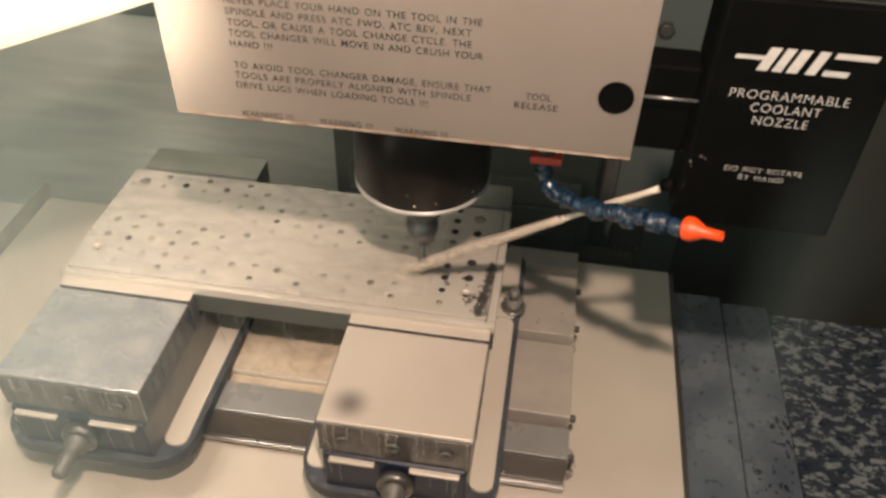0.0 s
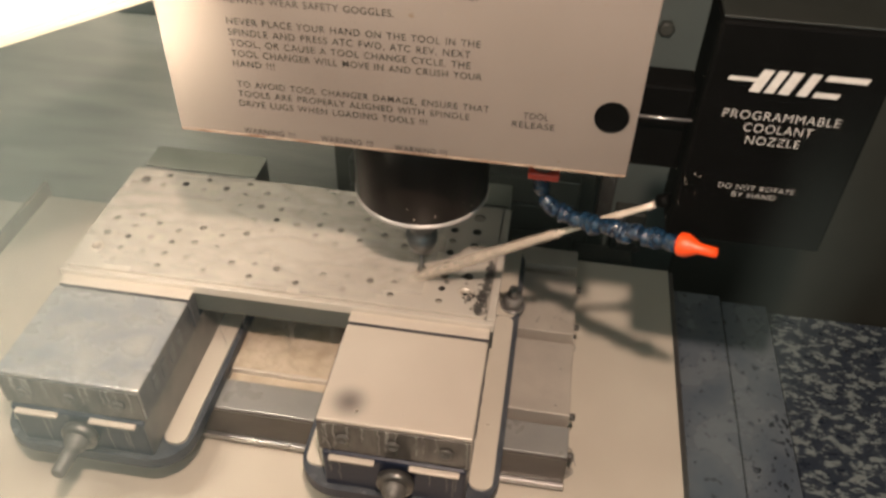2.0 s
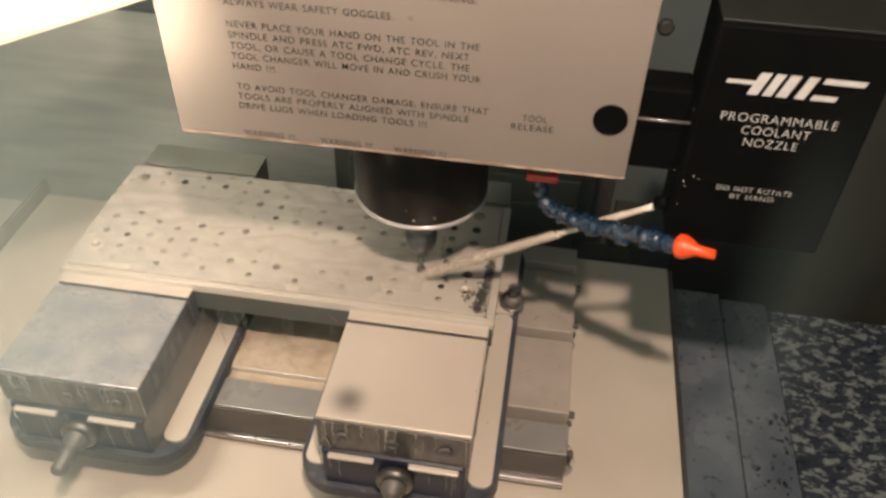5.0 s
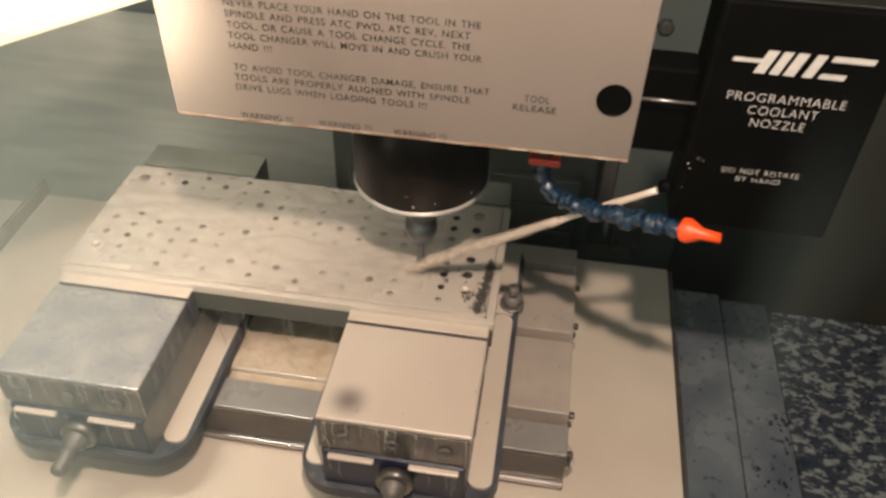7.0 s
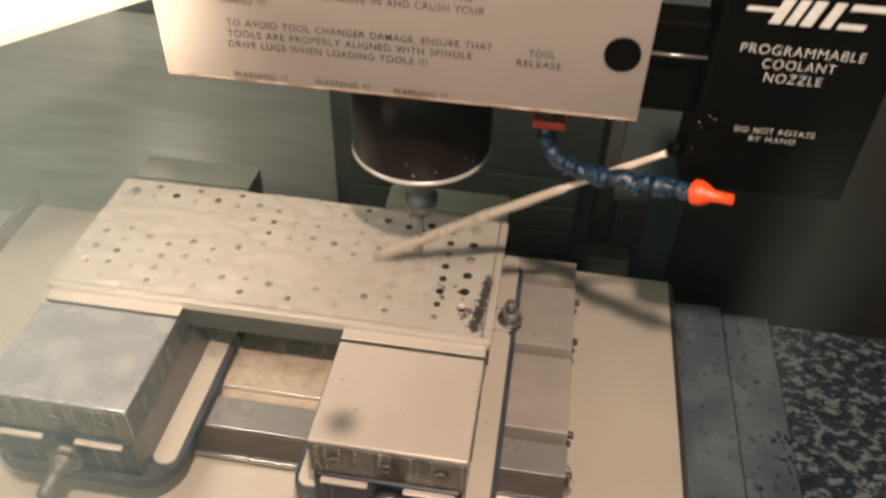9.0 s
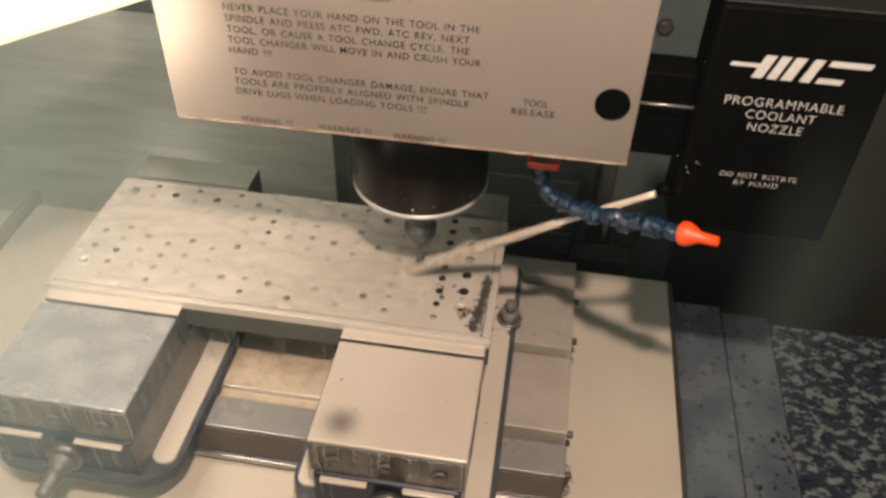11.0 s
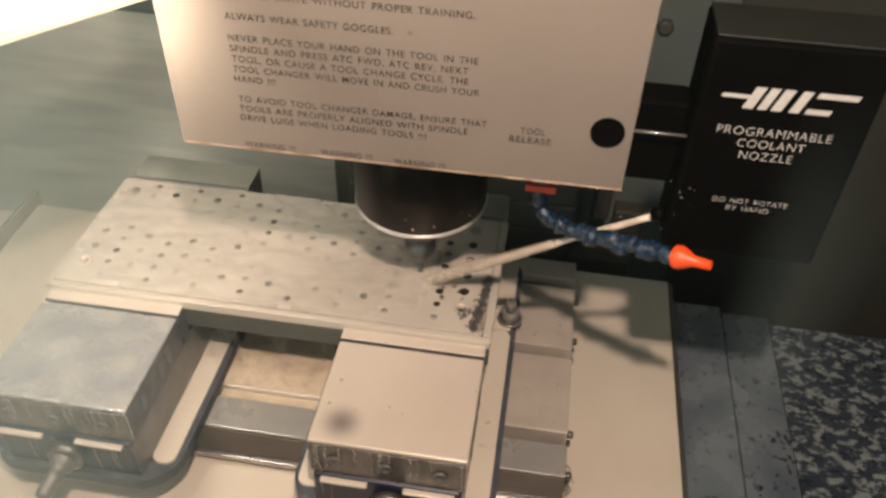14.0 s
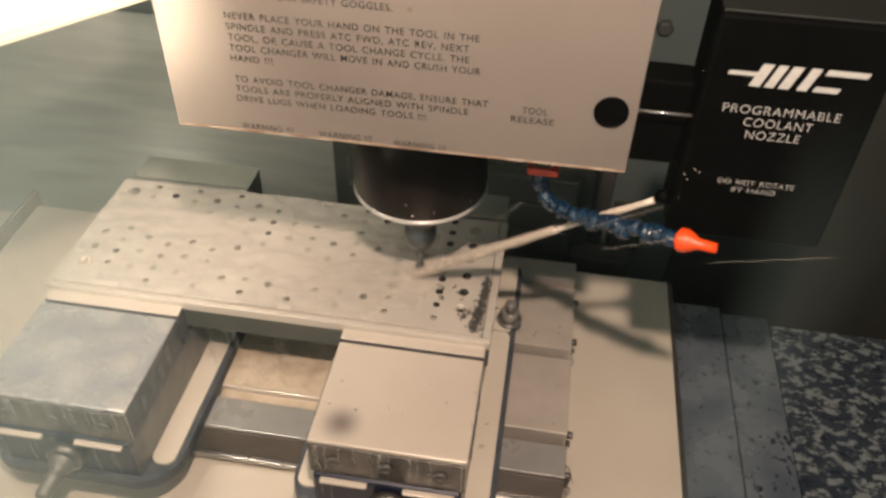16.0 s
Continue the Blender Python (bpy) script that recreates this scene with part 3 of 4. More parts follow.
# ---------------------------------------------------------------- drilled fixture plate
def hole_list():
    out = []
    for k in range(17):
        x = -0.463 + 0.02688 * k
        if k % 2 == 0:
            for j in range(6):
                big = k in (0, 16) and j in (0, 5)
                out.append((x, 0.184 + 0.0262 * j, 0.0072 if big else 0.0045 + (0.0010 if k > 12 else 0)))
        else:
            out += [(x, 0.166 + 0.0203 * j, 0.0038 + (0.0007 if k > 12 and j > 1 else 0)) for j in range(9)]
    return out


def fixture_plate():
    t = thing("fixture_plate", (-0.24, 0.24, -0.02), "milky aluminium fixture plate with rows of drilled holes", "fixture plate")
    X0, X1, Y0, Y1, Z = -0.4895, 0.0040, 0.1437, 0.3412, 0.0100
    # top sheet with real holes
    b = bmesh.new()
    ix0, ix1, iy0, iy1 = X0 + 0.004, X1 - 0.010, Y0 + 0.007, Y1 - 0.003
    outline = [b.verts.new((x, y, Z)) for x, y in rounded(ix0, ix1, iy0, iy1, 0.004, 3)]
    edges = [b.edges.new((outline[k], outline[(k + 1) % len(outline)])) for k in range(len(outline))]
    rims = []
    for x, y, r in hole_list():
        ring = [b.verts.new((x + r * math.cos(2 * math.pi * k / 14), y + r * math.sin(2 * math.pi * k / 14), Z)) for k in range(14)]
        rims.append((ring, r))
        edges += [b.edges.new((ring[k], ring[(k + 1) % 14])) for k in range(14)]
    bmesh.ops.triangle_fill(b, use_beauty=True, use_dissolve=False, edges=edges)
    for ring, r in rims:
        # bore walls carry the painted depth shade
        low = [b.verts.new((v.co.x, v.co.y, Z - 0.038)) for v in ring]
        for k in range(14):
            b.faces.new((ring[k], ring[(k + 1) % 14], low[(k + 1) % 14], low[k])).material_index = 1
    lowo = [b.verts.new((v.co.x, v.co.y, Z - 0.005)) for v in outline]
    for k in range(len(outline)):
        b.faces.new((outline[k], outline[(k + 1) % len(outline)], lowo[(k + 1) % len(outline)], lowo[k]))
    bmesh.ops.recalc_face_normals(b, faces=b.faces)
    rng = random.Random(31)
    for x, y, r in hole_list():
        dry = rng.random()
        if x > -0.105 and dry < 0.8 or dry < 0.26 or (y > 0.30 and dry < 0.45):
            continue
        q = bmesh.new()
        bmesh.ops.create_circle(q, cap_ends=True, segments=14, radius=r * 0.998)
        bmesh.ops.translate(q, verts=q.verts, vec=(x, y, Z - 0.0008 - 0.0034 * rng.random() ** 1.5))
        part("coolant_fill", q, M_PLUG, t, "milky coolant standing in a bore")
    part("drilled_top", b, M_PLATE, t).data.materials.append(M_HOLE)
    # flanks and underside take the dark column paint in place of shade
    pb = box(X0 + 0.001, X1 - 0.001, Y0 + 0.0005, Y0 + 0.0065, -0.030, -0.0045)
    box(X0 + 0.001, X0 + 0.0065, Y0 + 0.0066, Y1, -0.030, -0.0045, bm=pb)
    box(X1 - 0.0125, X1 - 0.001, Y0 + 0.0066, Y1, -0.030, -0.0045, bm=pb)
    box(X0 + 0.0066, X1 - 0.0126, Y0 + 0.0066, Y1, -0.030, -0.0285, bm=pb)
    part("plate_body", pb, M_COLUMN, t, "plate flank darkened for shade")
    part("rim", box(X0, X1, Y0, iy0 - 0.0006, -0.0044, Z - 0.003, 0.001), M_PLATE, t)
    part("rim", box(ix1 + 0.0006, X1, iy0, Y1, -0.0044, Z - 0.002, 0.001), M_PLATE, t)
    for x, y, r in hole_list():
        if r > 0.007 and y < 0.2:
            part("dowel_bushing", lathe([(0, 0.0085), (0.001, 0.0085), (0.001, 0.0055), (-0.006, 0.0055)], (x, y, Z + 0.0002), (0, 0, 1), 20, cap=False), M_JAW, t)
    RIDERS.append(t)


fixture_plate()


# ---------------------------------------------------------------- spindle head
YS = 0.080


def spindle_head():
    t = thing("spindle_head", (-0.086, 0.2075, 0.145), "spindle head behind a stained warning cover", "spindle head")
    c = part("front_cover", box(-0.2675, 0.0982, YS, YS + 0.003, 0.2755, 0.62, 0.0006), M_SHEET, t, "stained brushed front cover")
    part("side_return", box(-0.2675, -0.2645, YS + 0.0031, YS + 0.02, 0.2765, 0.62), M_SHEET, c)
    bz = YS - 0.0004
    H = 0.0055
    LINES = [("OPERATE WITHOUT PROPER TRAINING.", -0.183, -0.026, 0.4128), ("ALWAYS WEAR SAFETY GOGGLES.", -0.2125, -0.0855, 0.3950),
             ("NEVER PLACE YOUR HAND ON THE TOOL IN THE", -0.2125, -0.0222, 0.3774), ("SPINDLE AND PRESS ATC FWD, ATC REV, NEXT", -0.2125, -0.0292, 0.3686),
             ("TOOL, OR CAUSE A TOOL CHANGE CYCLE. THE", -0.2122, -0.0288, 0.3598), ("TOOL CHANGER WILL MOVE IN AND CRUSH YOUR", -0.2125, -0.0200, 0.3511),
             ("HAND !!!", -0.2127, -0.1795, 0.3424), ("TO AVOID TOOL CHANGER DAMAGE, ENSURE THAT", -0.2120, -0.0128, 0.3245),
             ("TOOLS ARE PROPERLY ALIGNED WITH SPINDLE", -0.2125, -0.0275, 0.3158), ("DRIVE LUGS WHEN LOADING TOOLS !!!", -0.2128, -0.0605, 0.3070),
             ("WARNING !!!", -0.2126, -0.1694, 0.2812), ("WARNING !!!", -0.1480, -0.1046, 0.2812), ("WARNING !!!", -0.0867, -0.0444, 0.2802),
             ("TOOL", 0.0135, 0.0325, 0.3225), ("RELEASE", 0.0055, 0.0380, 0.3142)]
    part("worn_edge", box(-0.2670, 0.0977, YS - 0.0009, YS - 0.0003, 0.2757, 0.2772), M_RUST, c, "rust-chipped lower edge")
    for text, a, b, z in LINES:
        w = words(text, a, b, z, H, bz, 0.006)
        for f in w.faces:
            x = f.calc_center_median().x + 0.006 * noise.noise((z * 400, 0, 0))
            f.material_index = 1 if -0.178 < x < -0.128 or -0.060 < x < -0.045 else 0
        part("lettering", w, M_INK, c, "printed dark lettering, partly worn").data.materials.append(M_WORN)
    part("release_hole", lathe([(0, 0.0130), (0.0012, 0.0130), (0.0012, 0.0118), (0.0004, 0.0116)], (0.0790, YS, 0.3283), (0, -1, 0), 32), M_BLACK, c, "black release button hole")
    part("housing", box(-0.245, 0.085, 0.10, 0.56, 0.315, 0.70, 0.006), M_COLUMN, t)
    ax, ay = -0.0862, 0.2075
    bl = part("spindle_barrel", lathe([(0.003, 0.0665), (0.006, 0.068), (0.17, 0.068)], (ax, ay, 0.145), (0, 0, 1), 72), M_BARREL, t, "dark glossy spindle barrel")
    part("nose_ring", lathe([(0.0, 0.060), (-0.001, 0.066), (0.0005, 0.0688), (0.0030, 0.0688), (0.0045, 0.067)], (ax, ay, 0.145), (0, 0, 1), 72), M_RING, bl, "bright nose ring")
    th = part("tool_holder", lathe([(0.0, 0.024), (-0.030, 0.024), (-0.032, 0.0150), (-0.052, 0.0150), (-0.054, 0.0128), (-0.060, 0.0128), (-0.062, 0.0172), (-0.072, 0.0172),
                                    (-0.084, 0.0125), (-0.086, 0.006)], (ax, ay, 0.1455), (0, 0, 1), 40), M_HOLDER, t, "dull steel collet holder")
    part("cutter", lathe([(0, 0.0030), (-0.026, 0.0030), (-0.028, 0.0050), (-0.046, 0.0050), (-0.0535, 0.0008)], (ax, ay, 0.0595), (0, 0, 1), 16), M_DARKSTEEL, th, "slim drill")
    HEADERS.append(t)


spindle_head()


def nozzle_unit():
    t = thing("coolant_nozzle_unit", (0.20, 0.11, 0.222), "black programmable coolant nozzle box with white lettering", "coolant unit")
    b = part("box", box(0.1395, 0.262, YS, 0.135, 0.2215, 0.4127, 0.003), M_BLACK, t)
    y = YS - 0.0004
    for text, a, c, z, h in (("PROGRAMMABLE", 0.1569, 0.2387, 0.3425, 0.0072), ("COOLANT", 0.1740, 0.2225, 0.3322, 0.0072),
                             ("NOZZLE", 0.1780, 0.2165, 0.3217, 0.0072), ("DO NOT ROTATE", 0.1690, 0.2257, 0.2786, 0.0046),
                             ("BY HAND", 0.1809, 0.2135, 0.2716, 0.0046)):
        part("lettering", words(text, a, c, z, h, y, -0.012), M_WHITEINK, b, "printed white lettering")
    # maker's mark as plain slanted bars
    for x0, x1, z0, z1 in ((0.1536, 0.176, 0.3690, 0.3722), (0.1725, 0.1800, 0.3612, 0.3790), (0.1830, 0.1895, 0.3612, 0.3790), (0.1925, 0.2000, 0.3612, 0.3790),
                           (0.2050, 0.2120, 0.3612, 0.3790), (0.2160, 0.2330, 0.3612, 0.3655), (0.2160, 0.2440, 0.3745, 0.3790)):
        s = 0.35
        q = bmesh.new()
        q.faces.new([q.verts.new((x + s * (z - 0.370), y, z)) for x, z in ((x0, z0), (x1, z0), (x1, z1), (x0, z1))])
        part("mark_bar", q, M_WHITEINK, b, "white slanted mark")
    part("top_cover", box(0.1405, 0.2610, YS + 0.002, 0.134, 0.4129, 0.4150, 0.0008), M_LID, t, "dark green top cover")
    part("arm", box(0.085, 0.1393, 0.100, 0.13, 0.274, 0.348, 0.003), M_BLACK, t)
    part("rod", lathe([(0, 0.0011), (0.040, 0.0011)], (0.0985, 0.088, 0.3275), (1, 0, 0), 10), M_STEEL, t, "thin bright rod")
    part("outlet", lathe([(0, 0.0062), (0.010, 0.0055)], (0.1392, 0.096, 0.2455), (-0.85, 0.36, -0.38), 14), M_BLACK, t)
    HEADERS.append(t)


nozzle_unit()


def hose():
    t = thing("coolant_hose", (0.035, 0.09, 0.27), "blue segmented coolant hose with an orange nozzle", "coolant hose")
    P = [Vector(p) for p in ((0.0330, 0.127, 0.236), (0.0340, 0.127, 0.2215), (0.0394, 0.125, 0.2108), (0.0472, 0.124, 0.2022), (0.0605, 0.120, 0.1985), (0.0758, 0.115, 0.1985),
                             (0.0995, 0.095, 0.2103), (0.1258, 0.073, 0.2239), (0.1462, 0.058, 0.2333))]
    path = []
    for i in range(len(P) - 1):
        a, b, c, d = P[max(i - 1, 0)], P[i], P[i + 1], P[min(i + 2, len(P) - 1)]
        for k in range(10):
            u = k / 10
            path.append(0.5 * ((2 * b) + (c - a) * u + (2 * a - 5 * b + 4 * c - d) * u * u + (3 * b - a - 3 * c + d) * u ** 3))
    path.append(P[-1])
    length = [0]
    for a, b in zip(path, path[1:]):
        length.append(length[-1] + (b - a).length)

    def along(s):
        for i in range(len(path) - 1):
            if length[i + 1] >= s:
                return path[i].lerp(path[i + 1], (s - length[i]) / max(1e-9, length[i + 1] - length[i]))
        return path[-1]
    n = 15
    step = length[-1] / n
    for k in range(n):
        p, q = along(k * step), along((k + 1) * step)
        d = (q - p).normalized()
        fat = (0.82 + 0.14 * math.sin(k * 2.1)) * (0.78 + 0.22 * min(1, k / 4))
        part("hose_segment", lathe([(-0.001, 0.0045), (0.0, 0.0080 * fat), (step * 0.10, 0.0100 * fat), (step * 0.28, 0.0102 * fat), (step * 0.38, 0.0070), (step * 0.52, 0.0078),
                                    (step * 0.74, 0.0088 * fat), (step * 0.86, 0.0066), (step * 1.08, 0.0046)],
                                    p + Vector((0.0006 * math.sin(k * 3.3), 0, 0.0014 * math.sin(k * 2.4))),
                                    (d + Vector((0.10 * math.sin(k * 2.2), 0.20 * math.sin(k * 1.7), 0.26 * math.cos(k * 2.9)))).normalized(), 12), M_BLUE, t)
    e, d = P[-1], Vector((0.0267, -0.014, 0.0064)).normalized()
    part("nozzle", lathe([(0, 0.007), (0.002, 0.0096), (0.007, 0.0100), (0.012, 0.0078), (0.017, 0.0047), (0.0315, 0.0040), (0.0315, 0.0026), (0.028, 0.0024)], e, d, 24), M_ORANGE, t, "orange tapered nozzle")
    part("stem", lathe([(0, 0.009), (0.075, 0.009)], (0.034, 0.126, 0.2442), (0, 0, 1), 16), M_DARKSTEEL, t, "dark pipe stem")
    part("valve", box(0.0215, 0.0485, 0.115, 0.135, 0.2372, 0.2440, 0.0015), M_RED, t, "red valve lever")
    HEADERS.append(t)


hose()


def jet():
    a, b = Vector((0.1290, 0.100, 0.2370)), Vector((-0.140, 0.2215, -0.0275))
    n = 26
    pts, rad = [], []
    for k in range(n + 1):
        u = k / n
        p = a.lerp(b, u)
        p.z += 0.012 * u * (1 - u)
        pts.append(p + Vector((noise.noise((u * 9, 1, 0)), noise.noise((u * 9, 5, 0)), noise.noise((u * 9, 9, 0)))) * 0.0007)
        rad.append((0.0030 + 0.0006 * u + 0.0006 * noise.noise((u * 14, 3, 3))) * (1 - 0.75 * max(0, (u - 0.55) / 0.45)))
    half = 13
    ob = solo("coolant_jet", tube(pts[:half + 1], 0.004, 14, taper=rad[:half + 1]), M_JET, (0.129, 0.1, 0.237), "milky coolant jet shooting from the nozzle unit", "coolant jet")
    HEADERS.append(ob)
    part("broken_stream", tube(pts[half:], 0.004, 14, taper=[q * 1.05 for q in rad[half:]]), M_BROKEN, ob, "stream breaking into milky mist")
    for a0, a1 in ((1.12, 0.0012), (1.28, 0.0034), (1.42, 0.0066)):
        part("mist_sheath", tube(pts[7:], 0.004, 14, taper=[q * a0 + a1 * (k / (n - 7)) ** 1.2 for k, q in enumerate(rad[7:])]), M_MIST, ob, "thin mist round the jet")



jet()


# ---------------------------------------------------------------- swarf and coolant
def swarf():
    rng = random.Random(4)
    b = bmesh.new()
    heaps = [(-0.0095, 0.216, 0.0018, 0.010, 70), (-0.0115, 0.196, 0.0022, 0.008, 60), (-0.0130, 0.176, 0.0026, 0.007, 60),
             (-0.0165, 0.160, 0.0030, 0.004, 40), (-0.026, 0.178, 0.0045, 0.004, 16), (-0.046, 0.206, 0.010, 0.008, 10)]
    for hx, hy, sx, sy in [h[:4] for h in heaps for _ in range(h[4])]:
        c = Vector((min(-0.0062, rng.gauss(hx, sx)), rng.gauss(hy, sy), 0.0112))
        r, turn = 0.0010 + 0.0018 * rng.random(), rng.random() * 6.3
        pts = []
        for j in range(6):
            w = turn + j * 0.75
            pts.append(c + Vector((r * math.cos(w), r * math.sin(w), 0.0004 * j * rng.random())))
        tube(pts, 0.00055, 5, b)
    ob = solo("swarf", b, M_CHIP, (-0.01, 0.19, 0.0105), "dark curled swarf heaped on the plate's corner", "swarf", kind="stuff")
    RIDERS.append(ob)


swarf()


def plate_film():
    """The sheet of coolant that the jet sends over the plate: thickest round the cutter."""
    b = bmesh.new()
    nx, ny = 60, 26
    grid = [[b.verts.new((-0.486 + 0.420 * i / nx, 0.150 + 0.189 * j / ny,
                          0.0106 + 0.0006 * noise.noise((i * 0.35, j * 0.35, 2)))) for j in range(ny + 1)] for i in range(nx + 1)]
    for i in range(nx):
        for j in range(ny):
            u, v = (i + 0.5) / nx * 2 - 1, (j + 0.5) / ny * 2 - 1
            if u * u * u * u + v * v * v * v < 0.98 + 0.40 * noise.noise((i * 0.2, j * 0.3, 7)):
                b.faces.new((grid[i][j], grid[i + 1][j], grid[i + 1][j + 1], grid[i][j + 1])).smooth = True
    for v in [v for v in b.verts if not v.link_faces]:
        b.verts.remove(v)
    RIDERS.append(solo("coolant_film", b, M_FILM, (-0.25, 0.24, 0.0105), "thin milky coolant film flowing over the plate", "coolant", kind="stuff"))


plate_film()


def drips():
    rng = random.Random(11)
    b = bmesh.new()

    def strand(x, y, z0, z1, wob, r):
        n = 9
        pts = [Vector((x + wob * noise.noise((k * 0.6, x * 300, 1)), y - 0.0006, z0 + (z1 - z0) * k / n)) for k in range(n + 1)]
        tube(pts, r, 6, b, [r * (0.7 + 0.6 * abs(noise.noise((k * 0.8, x * 200, 5)))) for k in range(n + 1)])
    for X0 in (-0.1527, -0.4847):
        for k in range(16):
            x = X0 + 0.005 + 0.143 * rng.random()
            strand(x, -0.0036, -0.001, -0.020 - 0.026 * rng.random(), 0.0034, 0.0005 + 0.0004 * rng.random())
        for k in range(6):
            x = X0 + 0.012 + 0.13 * rng.random()
            strand(x, -0.0066, -0.050, -0.070 - 0.028 * rng.random(), 0.002, 0.0004)
    for k in range(9):
        x = -0.315 + 0.15 * rng.random()
        strand(x, 0.1434, -0.028, -0.050 - 0.04 * rng.random(), 0.004, 0.00028)
    ob = solo("coolant_drips", b, M_DRIP, (-0.24, 0.0, -0.02), "milky coolant running down the vise fronts", "coolant", kind="stuff")
    RIDERS.append(ob)


def coolant_pool():
    """Rippled coolant standing on the table between the vises, and in the slot before it."""
    def sheet(x0, x1, y0, y1, z, lift, b):
        nx, ny = 36, max(4, int(36 * (y1 - y0) / (x1 - x0)))
        grid = [[b.verts.new((x0 + (x1 - x0) * i / nx, y0 + (y1 - y0) * k / ny,
                              z + lift * noise.noise((i * 0.33, k * 0.33, z * 90)) + 0.5 * lift * noise.noise((i * 0.8, k * 0.8, 4))))
                 for i in range(nx + 1)] for k in range(ny + 1)]
        for k in range(ny):
            for i in range(nx):
                b.faces.new((grid[k][i], grid[k][i + 1], grid[k + 1][i + 1], grid[k + 1][i])).smooth = True
    b = bmesh.new()
    sheet(-0.303, -0.182, 0.1365, 0.2445, -0.1150, 0.0016, b)
    sheet(-0.303, -0.182, 0.1195, 0.1345, -0.1235, 0.0008, b)
    ob = solo("coolant_pool", b, M_POOL, (-0.24, 0.18, -0.116), "rippled tan coolant pooling on the table between the vises", "coolant", kind="stuff")
    RIDERS.append(ob)


coolant_pool()
drips()


SPRAY = []


def spray():
    rng = random.Random(21)
    for m in range(3):
        b = bmesh.new()
        for k in range(46):
            a = rng.random() * 6.283
            d = Vector((math.cos(a), math.sin(a), 0.25 + 0.8 * rng.random())).normalized()
            r = 0.012 + 0.14 * rng.random() ** 1.3
            c = Vector((-0.0862, 0.2075, 0.012)) + d * r
            c.z -= r * r * 4.0
            c.z = max(c.z, 0.0115)
            size = 0.00012 + 0.00025 * rng.random()
            tube([c, c + d * size * 2, c + d * size * 7, c + d * size * 10], size, 5, b, [size * 0.2, size, size * 0.8, size * 0.1])
        SPRAY.append(solo("coolant_spray", b, M_JET, (-0.0862, 0.2075, 0.012), "fine coolant drops flung off the spinning cutter", "coolant spray", kind="stuff"))


spray()


def beads():
    rng = random.Random(8)
    b = bmesh.new()
    for k in range(13):
        y, z, r = 0.084 + 0.045 * rng.random(), 0.230 + 0.14 * rng.random() ** 1.5, 0.0002 + 0.0004 * rng.random()
        x = 0.1393 if k < 6 else 0.1425 + 0.012 * rng.random() ** 1.5
        if k >= 6:
            y, z = 0.0798, 0.246 + 0.045 * rng.random()
        q = bmesh.new()
        bmesh.ops.create_icosphere(q, subdivisions=1, radius=r)
        bmesh.ops.translate(q, verts=q.verts, vec=(x, y, z))
        join(b, q)
    for k in range(30):
        a = rng.random() * 6.283
        q = bmesh.new()
        bmesh.ops.create_icosphere(q, subdivisions=1, radius=0.0004 + 0.0006 * rng.random())
        bmesh.ops.translate(q, verts=q.verts, vec=(-0.0862 + 0.0682 * math.cos(a), 0.2075 + 0.0682 * math.sin(a), 0.150 + 0.02 * rng.random() ** 2))
        join(b, q)
    HEADERS.append(solo("coolant_beads", b, M_JET, (0.02, 0.12, 0.23), "small coolant beads clinging to the head", "coolant", kind="stuff"))


beads()


def cover_beads():
    """Dark wet beads standing on the middle leaf of the way cover, and chips left on the table's end."""
    rng = random.Random(17)
    b = bmesh.new()
    for k in range(90):
        y = -0.12 + 0.36 * rng.random() ** 1.2
        x = min(0.381, 0.382 - 0.050 * rng.random() * (1.15 - 1.6 * max(0.0, y - 0.05)))
        q = bmesh.new()
        bmesh.ops.create_icosphere(q, subdivisions=1, radius=0.0012 + 0.0030 * rng.random() ** 2)
        bmesh.ops.scale(q, verts=q.verts, vec=(0.8, 1.5, 0.28))
        bmesh.ops.rotate(q, verts=q.verts, cent=(0, 0, 0), matrix=Matrix.Rotation(rng.uniform(-0.6, 0.6), 3, "Z"))
        bmesh.ops.translate(q, verts=q.verts, vec=(x, y, -0.2003))
        join(b, smooth(q))
    RIDERS.append(solo("coolant_beads", b, M_BEAD, (0.36, 0.0, -0.2), "dark coolant beads standing on the way cover", "coolant", kind="stuff"))
    c = bmesh.new()
    for cx, cy, n, rad in ((0.106, 0.112, 5, 0.006), (0.107, 0.098, 4, 0.005), (0.104, 0.296, 3, 0.004)):
        for k in range(n):
            w, o = rng.random() * 6.3, Vector((cx + rng.gauss(0, 0.003), cy + rng.gauss(0, 0.005), -0.1795))
            tube([o + Vector((rad * (1 - 0.06 * m) * math.cos(w + 0.6 * m), rad * (1 - 0.06 * m) * math.sin(w + 0.6 * m), 0.0007 + 0.0012 * m)) for m in range(11)], 0.0006, 5, c)
    RIDERS.append(solo("swarf_curls", c, M_WASHED, (0.106, 0.11, -0.18), "grey curled swarf caught beside the table's end", "swarf", kind="stuff"))
    e = bmesh.new()
    for k in range(12):
        x, y = rng.uniform(0.040, 0.096), rng.choice((rng.uniform(0.14, 0.24), rng.uniform(0.27, 0.30)))
        w, n = rng.random() * 6.3, 0.0008 + 0.0012 * rng.random()
        tube([Vector((x, y, -0.1165)), Vector((x + n * math.cos(w), y + n * math.sin(w), -0.1160)), Vector((x + n * math.cos(w + 0.8), y + 2 * n * math.sin(w + 0.4), -0.1164))], 0.0004, 5, e)
    RIDERS.append(solo("chips", e, M_CHIP, (0.1, 0.2, -0.15), "small dark chips strewn on the table", "chips", kind="stuff"))


cover_beads()

DROPS = []


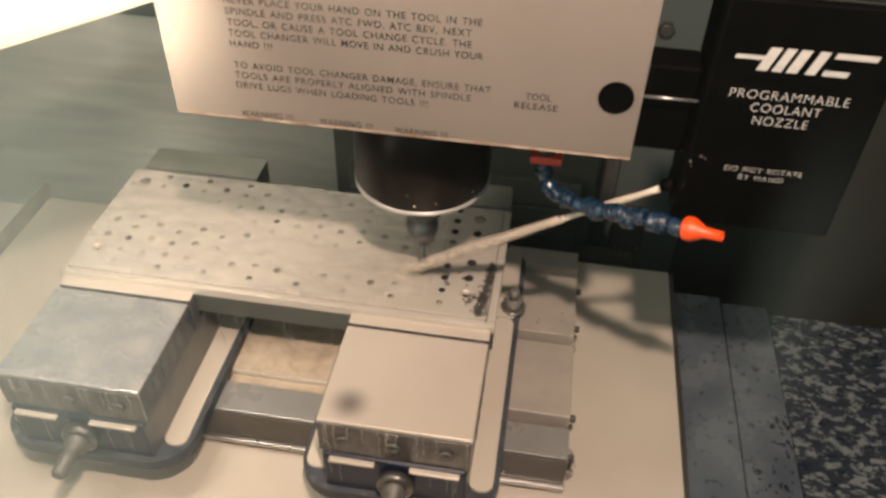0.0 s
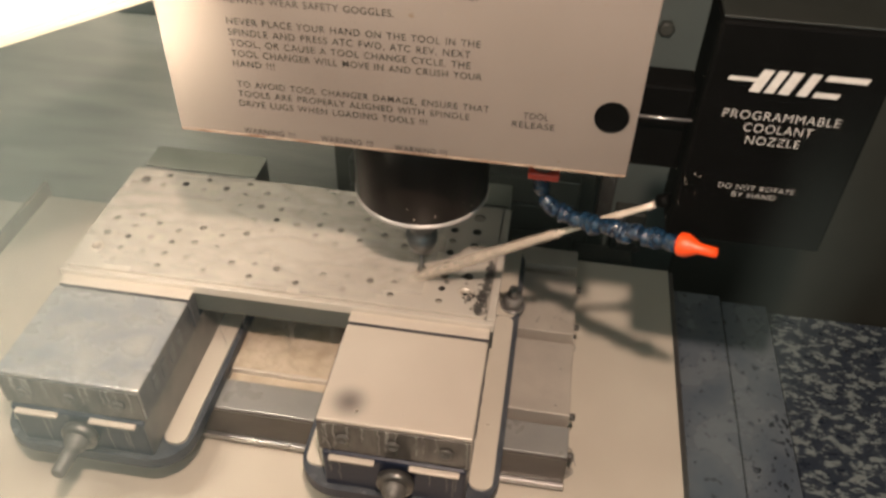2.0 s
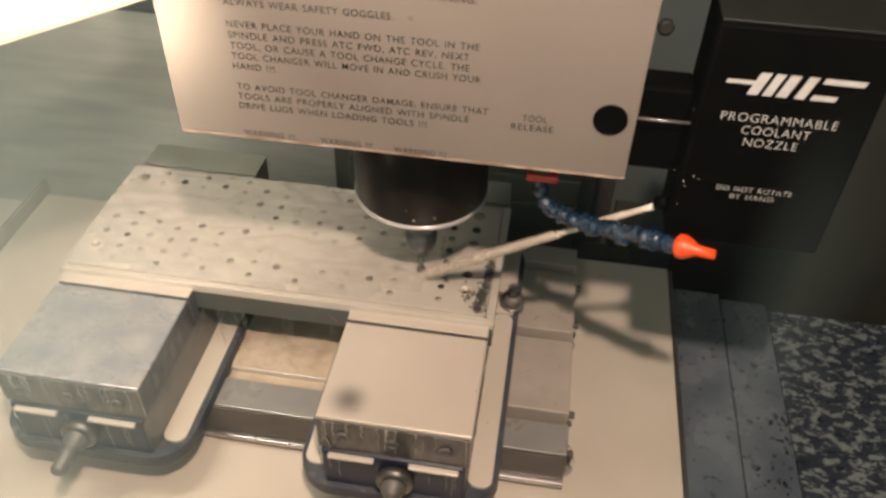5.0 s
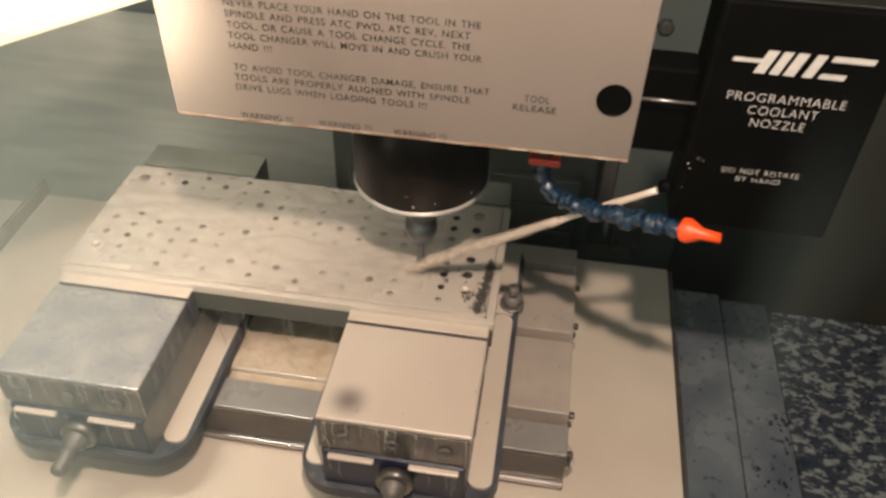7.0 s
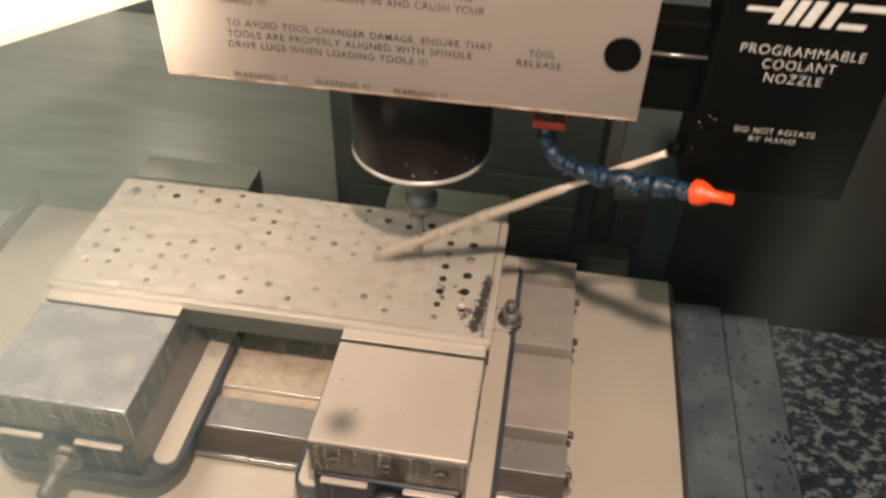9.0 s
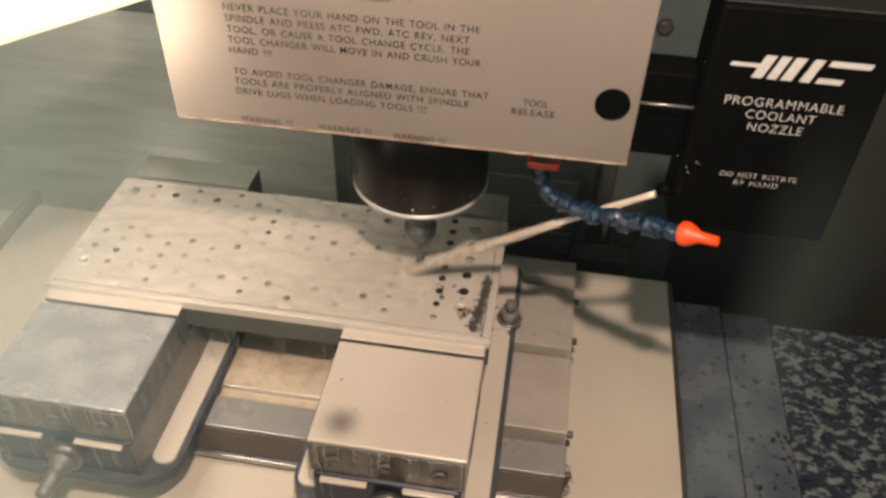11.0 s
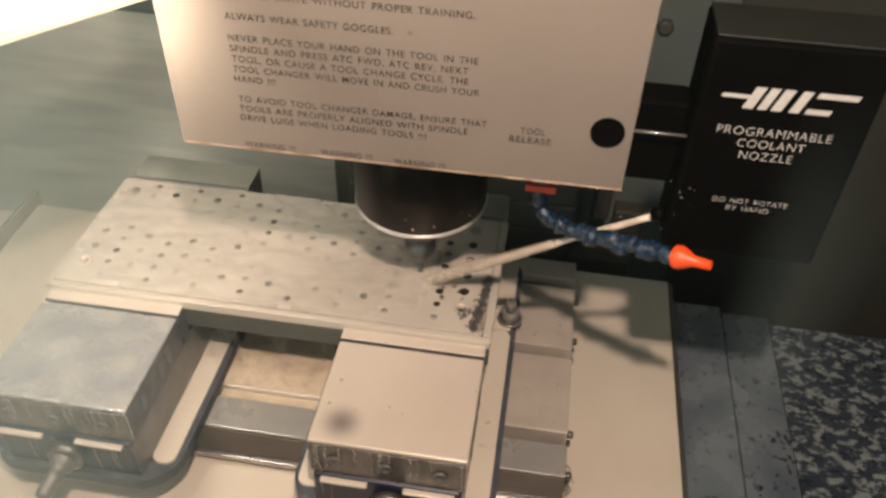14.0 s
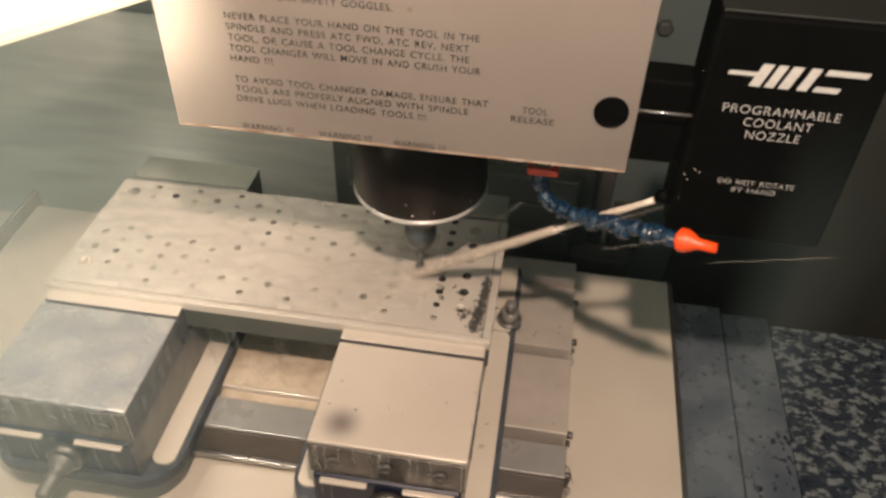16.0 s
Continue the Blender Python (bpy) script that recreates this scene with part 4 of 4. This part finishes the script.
def flying_drops():
    """Single drops thrown off the cutter: the second, and a place on the way."""
    for t, p, z in ((1.5, (-0.073, 0.06, 0.215), 0.012), (1.5, (-0.106, 0.06, 0.202), 0.012), (1.5, (-0.012, 0.06, 0.222), 0.012), (3.0, (-0.03, 0.10, 0.14), 0.012),
                    (6.5, (-0.06, 0.10, 0.16), 0.012), (6.5, (-0.02, 0.07, 0.215), 0.012),
                    (7.5, (-0.045, 0.08, 0.19), 0.012), (8.0, (-0.12, 0.09, 0.17), 0.012), (11.5, (-0.02, 0.08, 0.20), 0.012), (12.5, (-0.048, 0.06, 0.343), 0.0),
                    (12.5, (-0.083, 0.06, 0.252), 0.012), (12.5, (-0.010, 0.06, 0.236), 0.012), (12.5, (-0.126, 0.06, 0.218), 0.012), (14.5, (-0.055, 0.06, 0.192), 0.012),
                    (14.5, (-0.023, 0.06, 0.218), 0.012), (14.5, (0.132, 0.06, 0.240), -0.178), (16.0, (0.102, 0.06, 0.237), -0.178), (16.0, (0.010, 0.06, 0.228), 0.012),
                    (16.0, (0.120, 0.06, 0.212), -0.178), (16.0, (0.222, 0.06, 0.211), -0.178)):
        start = Vector((-0.0862, 0.2075, 0.004))
        p = Vector(p)
        d = (p - start).normalized()
        end = p + Vector((d.x, d.y, 0)) * 0.09
        end.z = z
        b = bmesh.new()
        tube([Vector((0, 0, -0.008)), Vector((0, 0, -0.004)), Vector((0, 0, 0.003)), Vector((0, 0, 0.008))], 0.0006, 6, b, [0.0001, 0.0007, 0.0006, 0.0001])
        ob = solo("coolant_drop", b, M_JET, (0, 0, 0), "milky coolant drop flung off the cutter", "coolant drop", "flung drops")
        DROPS.append((ob, t, start, p, end, d))


flying_drops()


# ---------------------------------------------------------------- what moves
def motions():
    for ob in RIDERS:
        base = Matrix.Translation(ob.location)
        walk(ob, [(t, pose(0, d, 0) @ base) for t, d in TABLE_Y])
    for ob in HEADERS:
        base = Matrix.Translation(ob.location)
        walk(ob, [(t, pose(0, 0, d) @ base) for t, d in HEAD_Z])
    for ob, t, start, p, end, d in DROPS:
        turn = d.to_track_quat("Z", "Y").to_matrix().to_4x4()
        rows = [(0.0, Matrix.Translation(start) @ turn), (t - 0.2, Matrix.Translation(start) @ turn), (t, Matrix.Translation(p) @ turn)]
        if t < 15.9:
            rows += [(t + 0.2, Matrix.Translation(end) @ turn), (16.0, Matrix.Translation(end) @ turn)]
        walk(ob, rows)
    for k, ob in enumerate(SPRAY):
        base = Matrix.Translation(ob.location)
        walk(ob, [(0.2 * i, base @ pose(0, 0, 0, 0, 0, (37 + 23 * k) * i)) for i in range(81)])


motions()
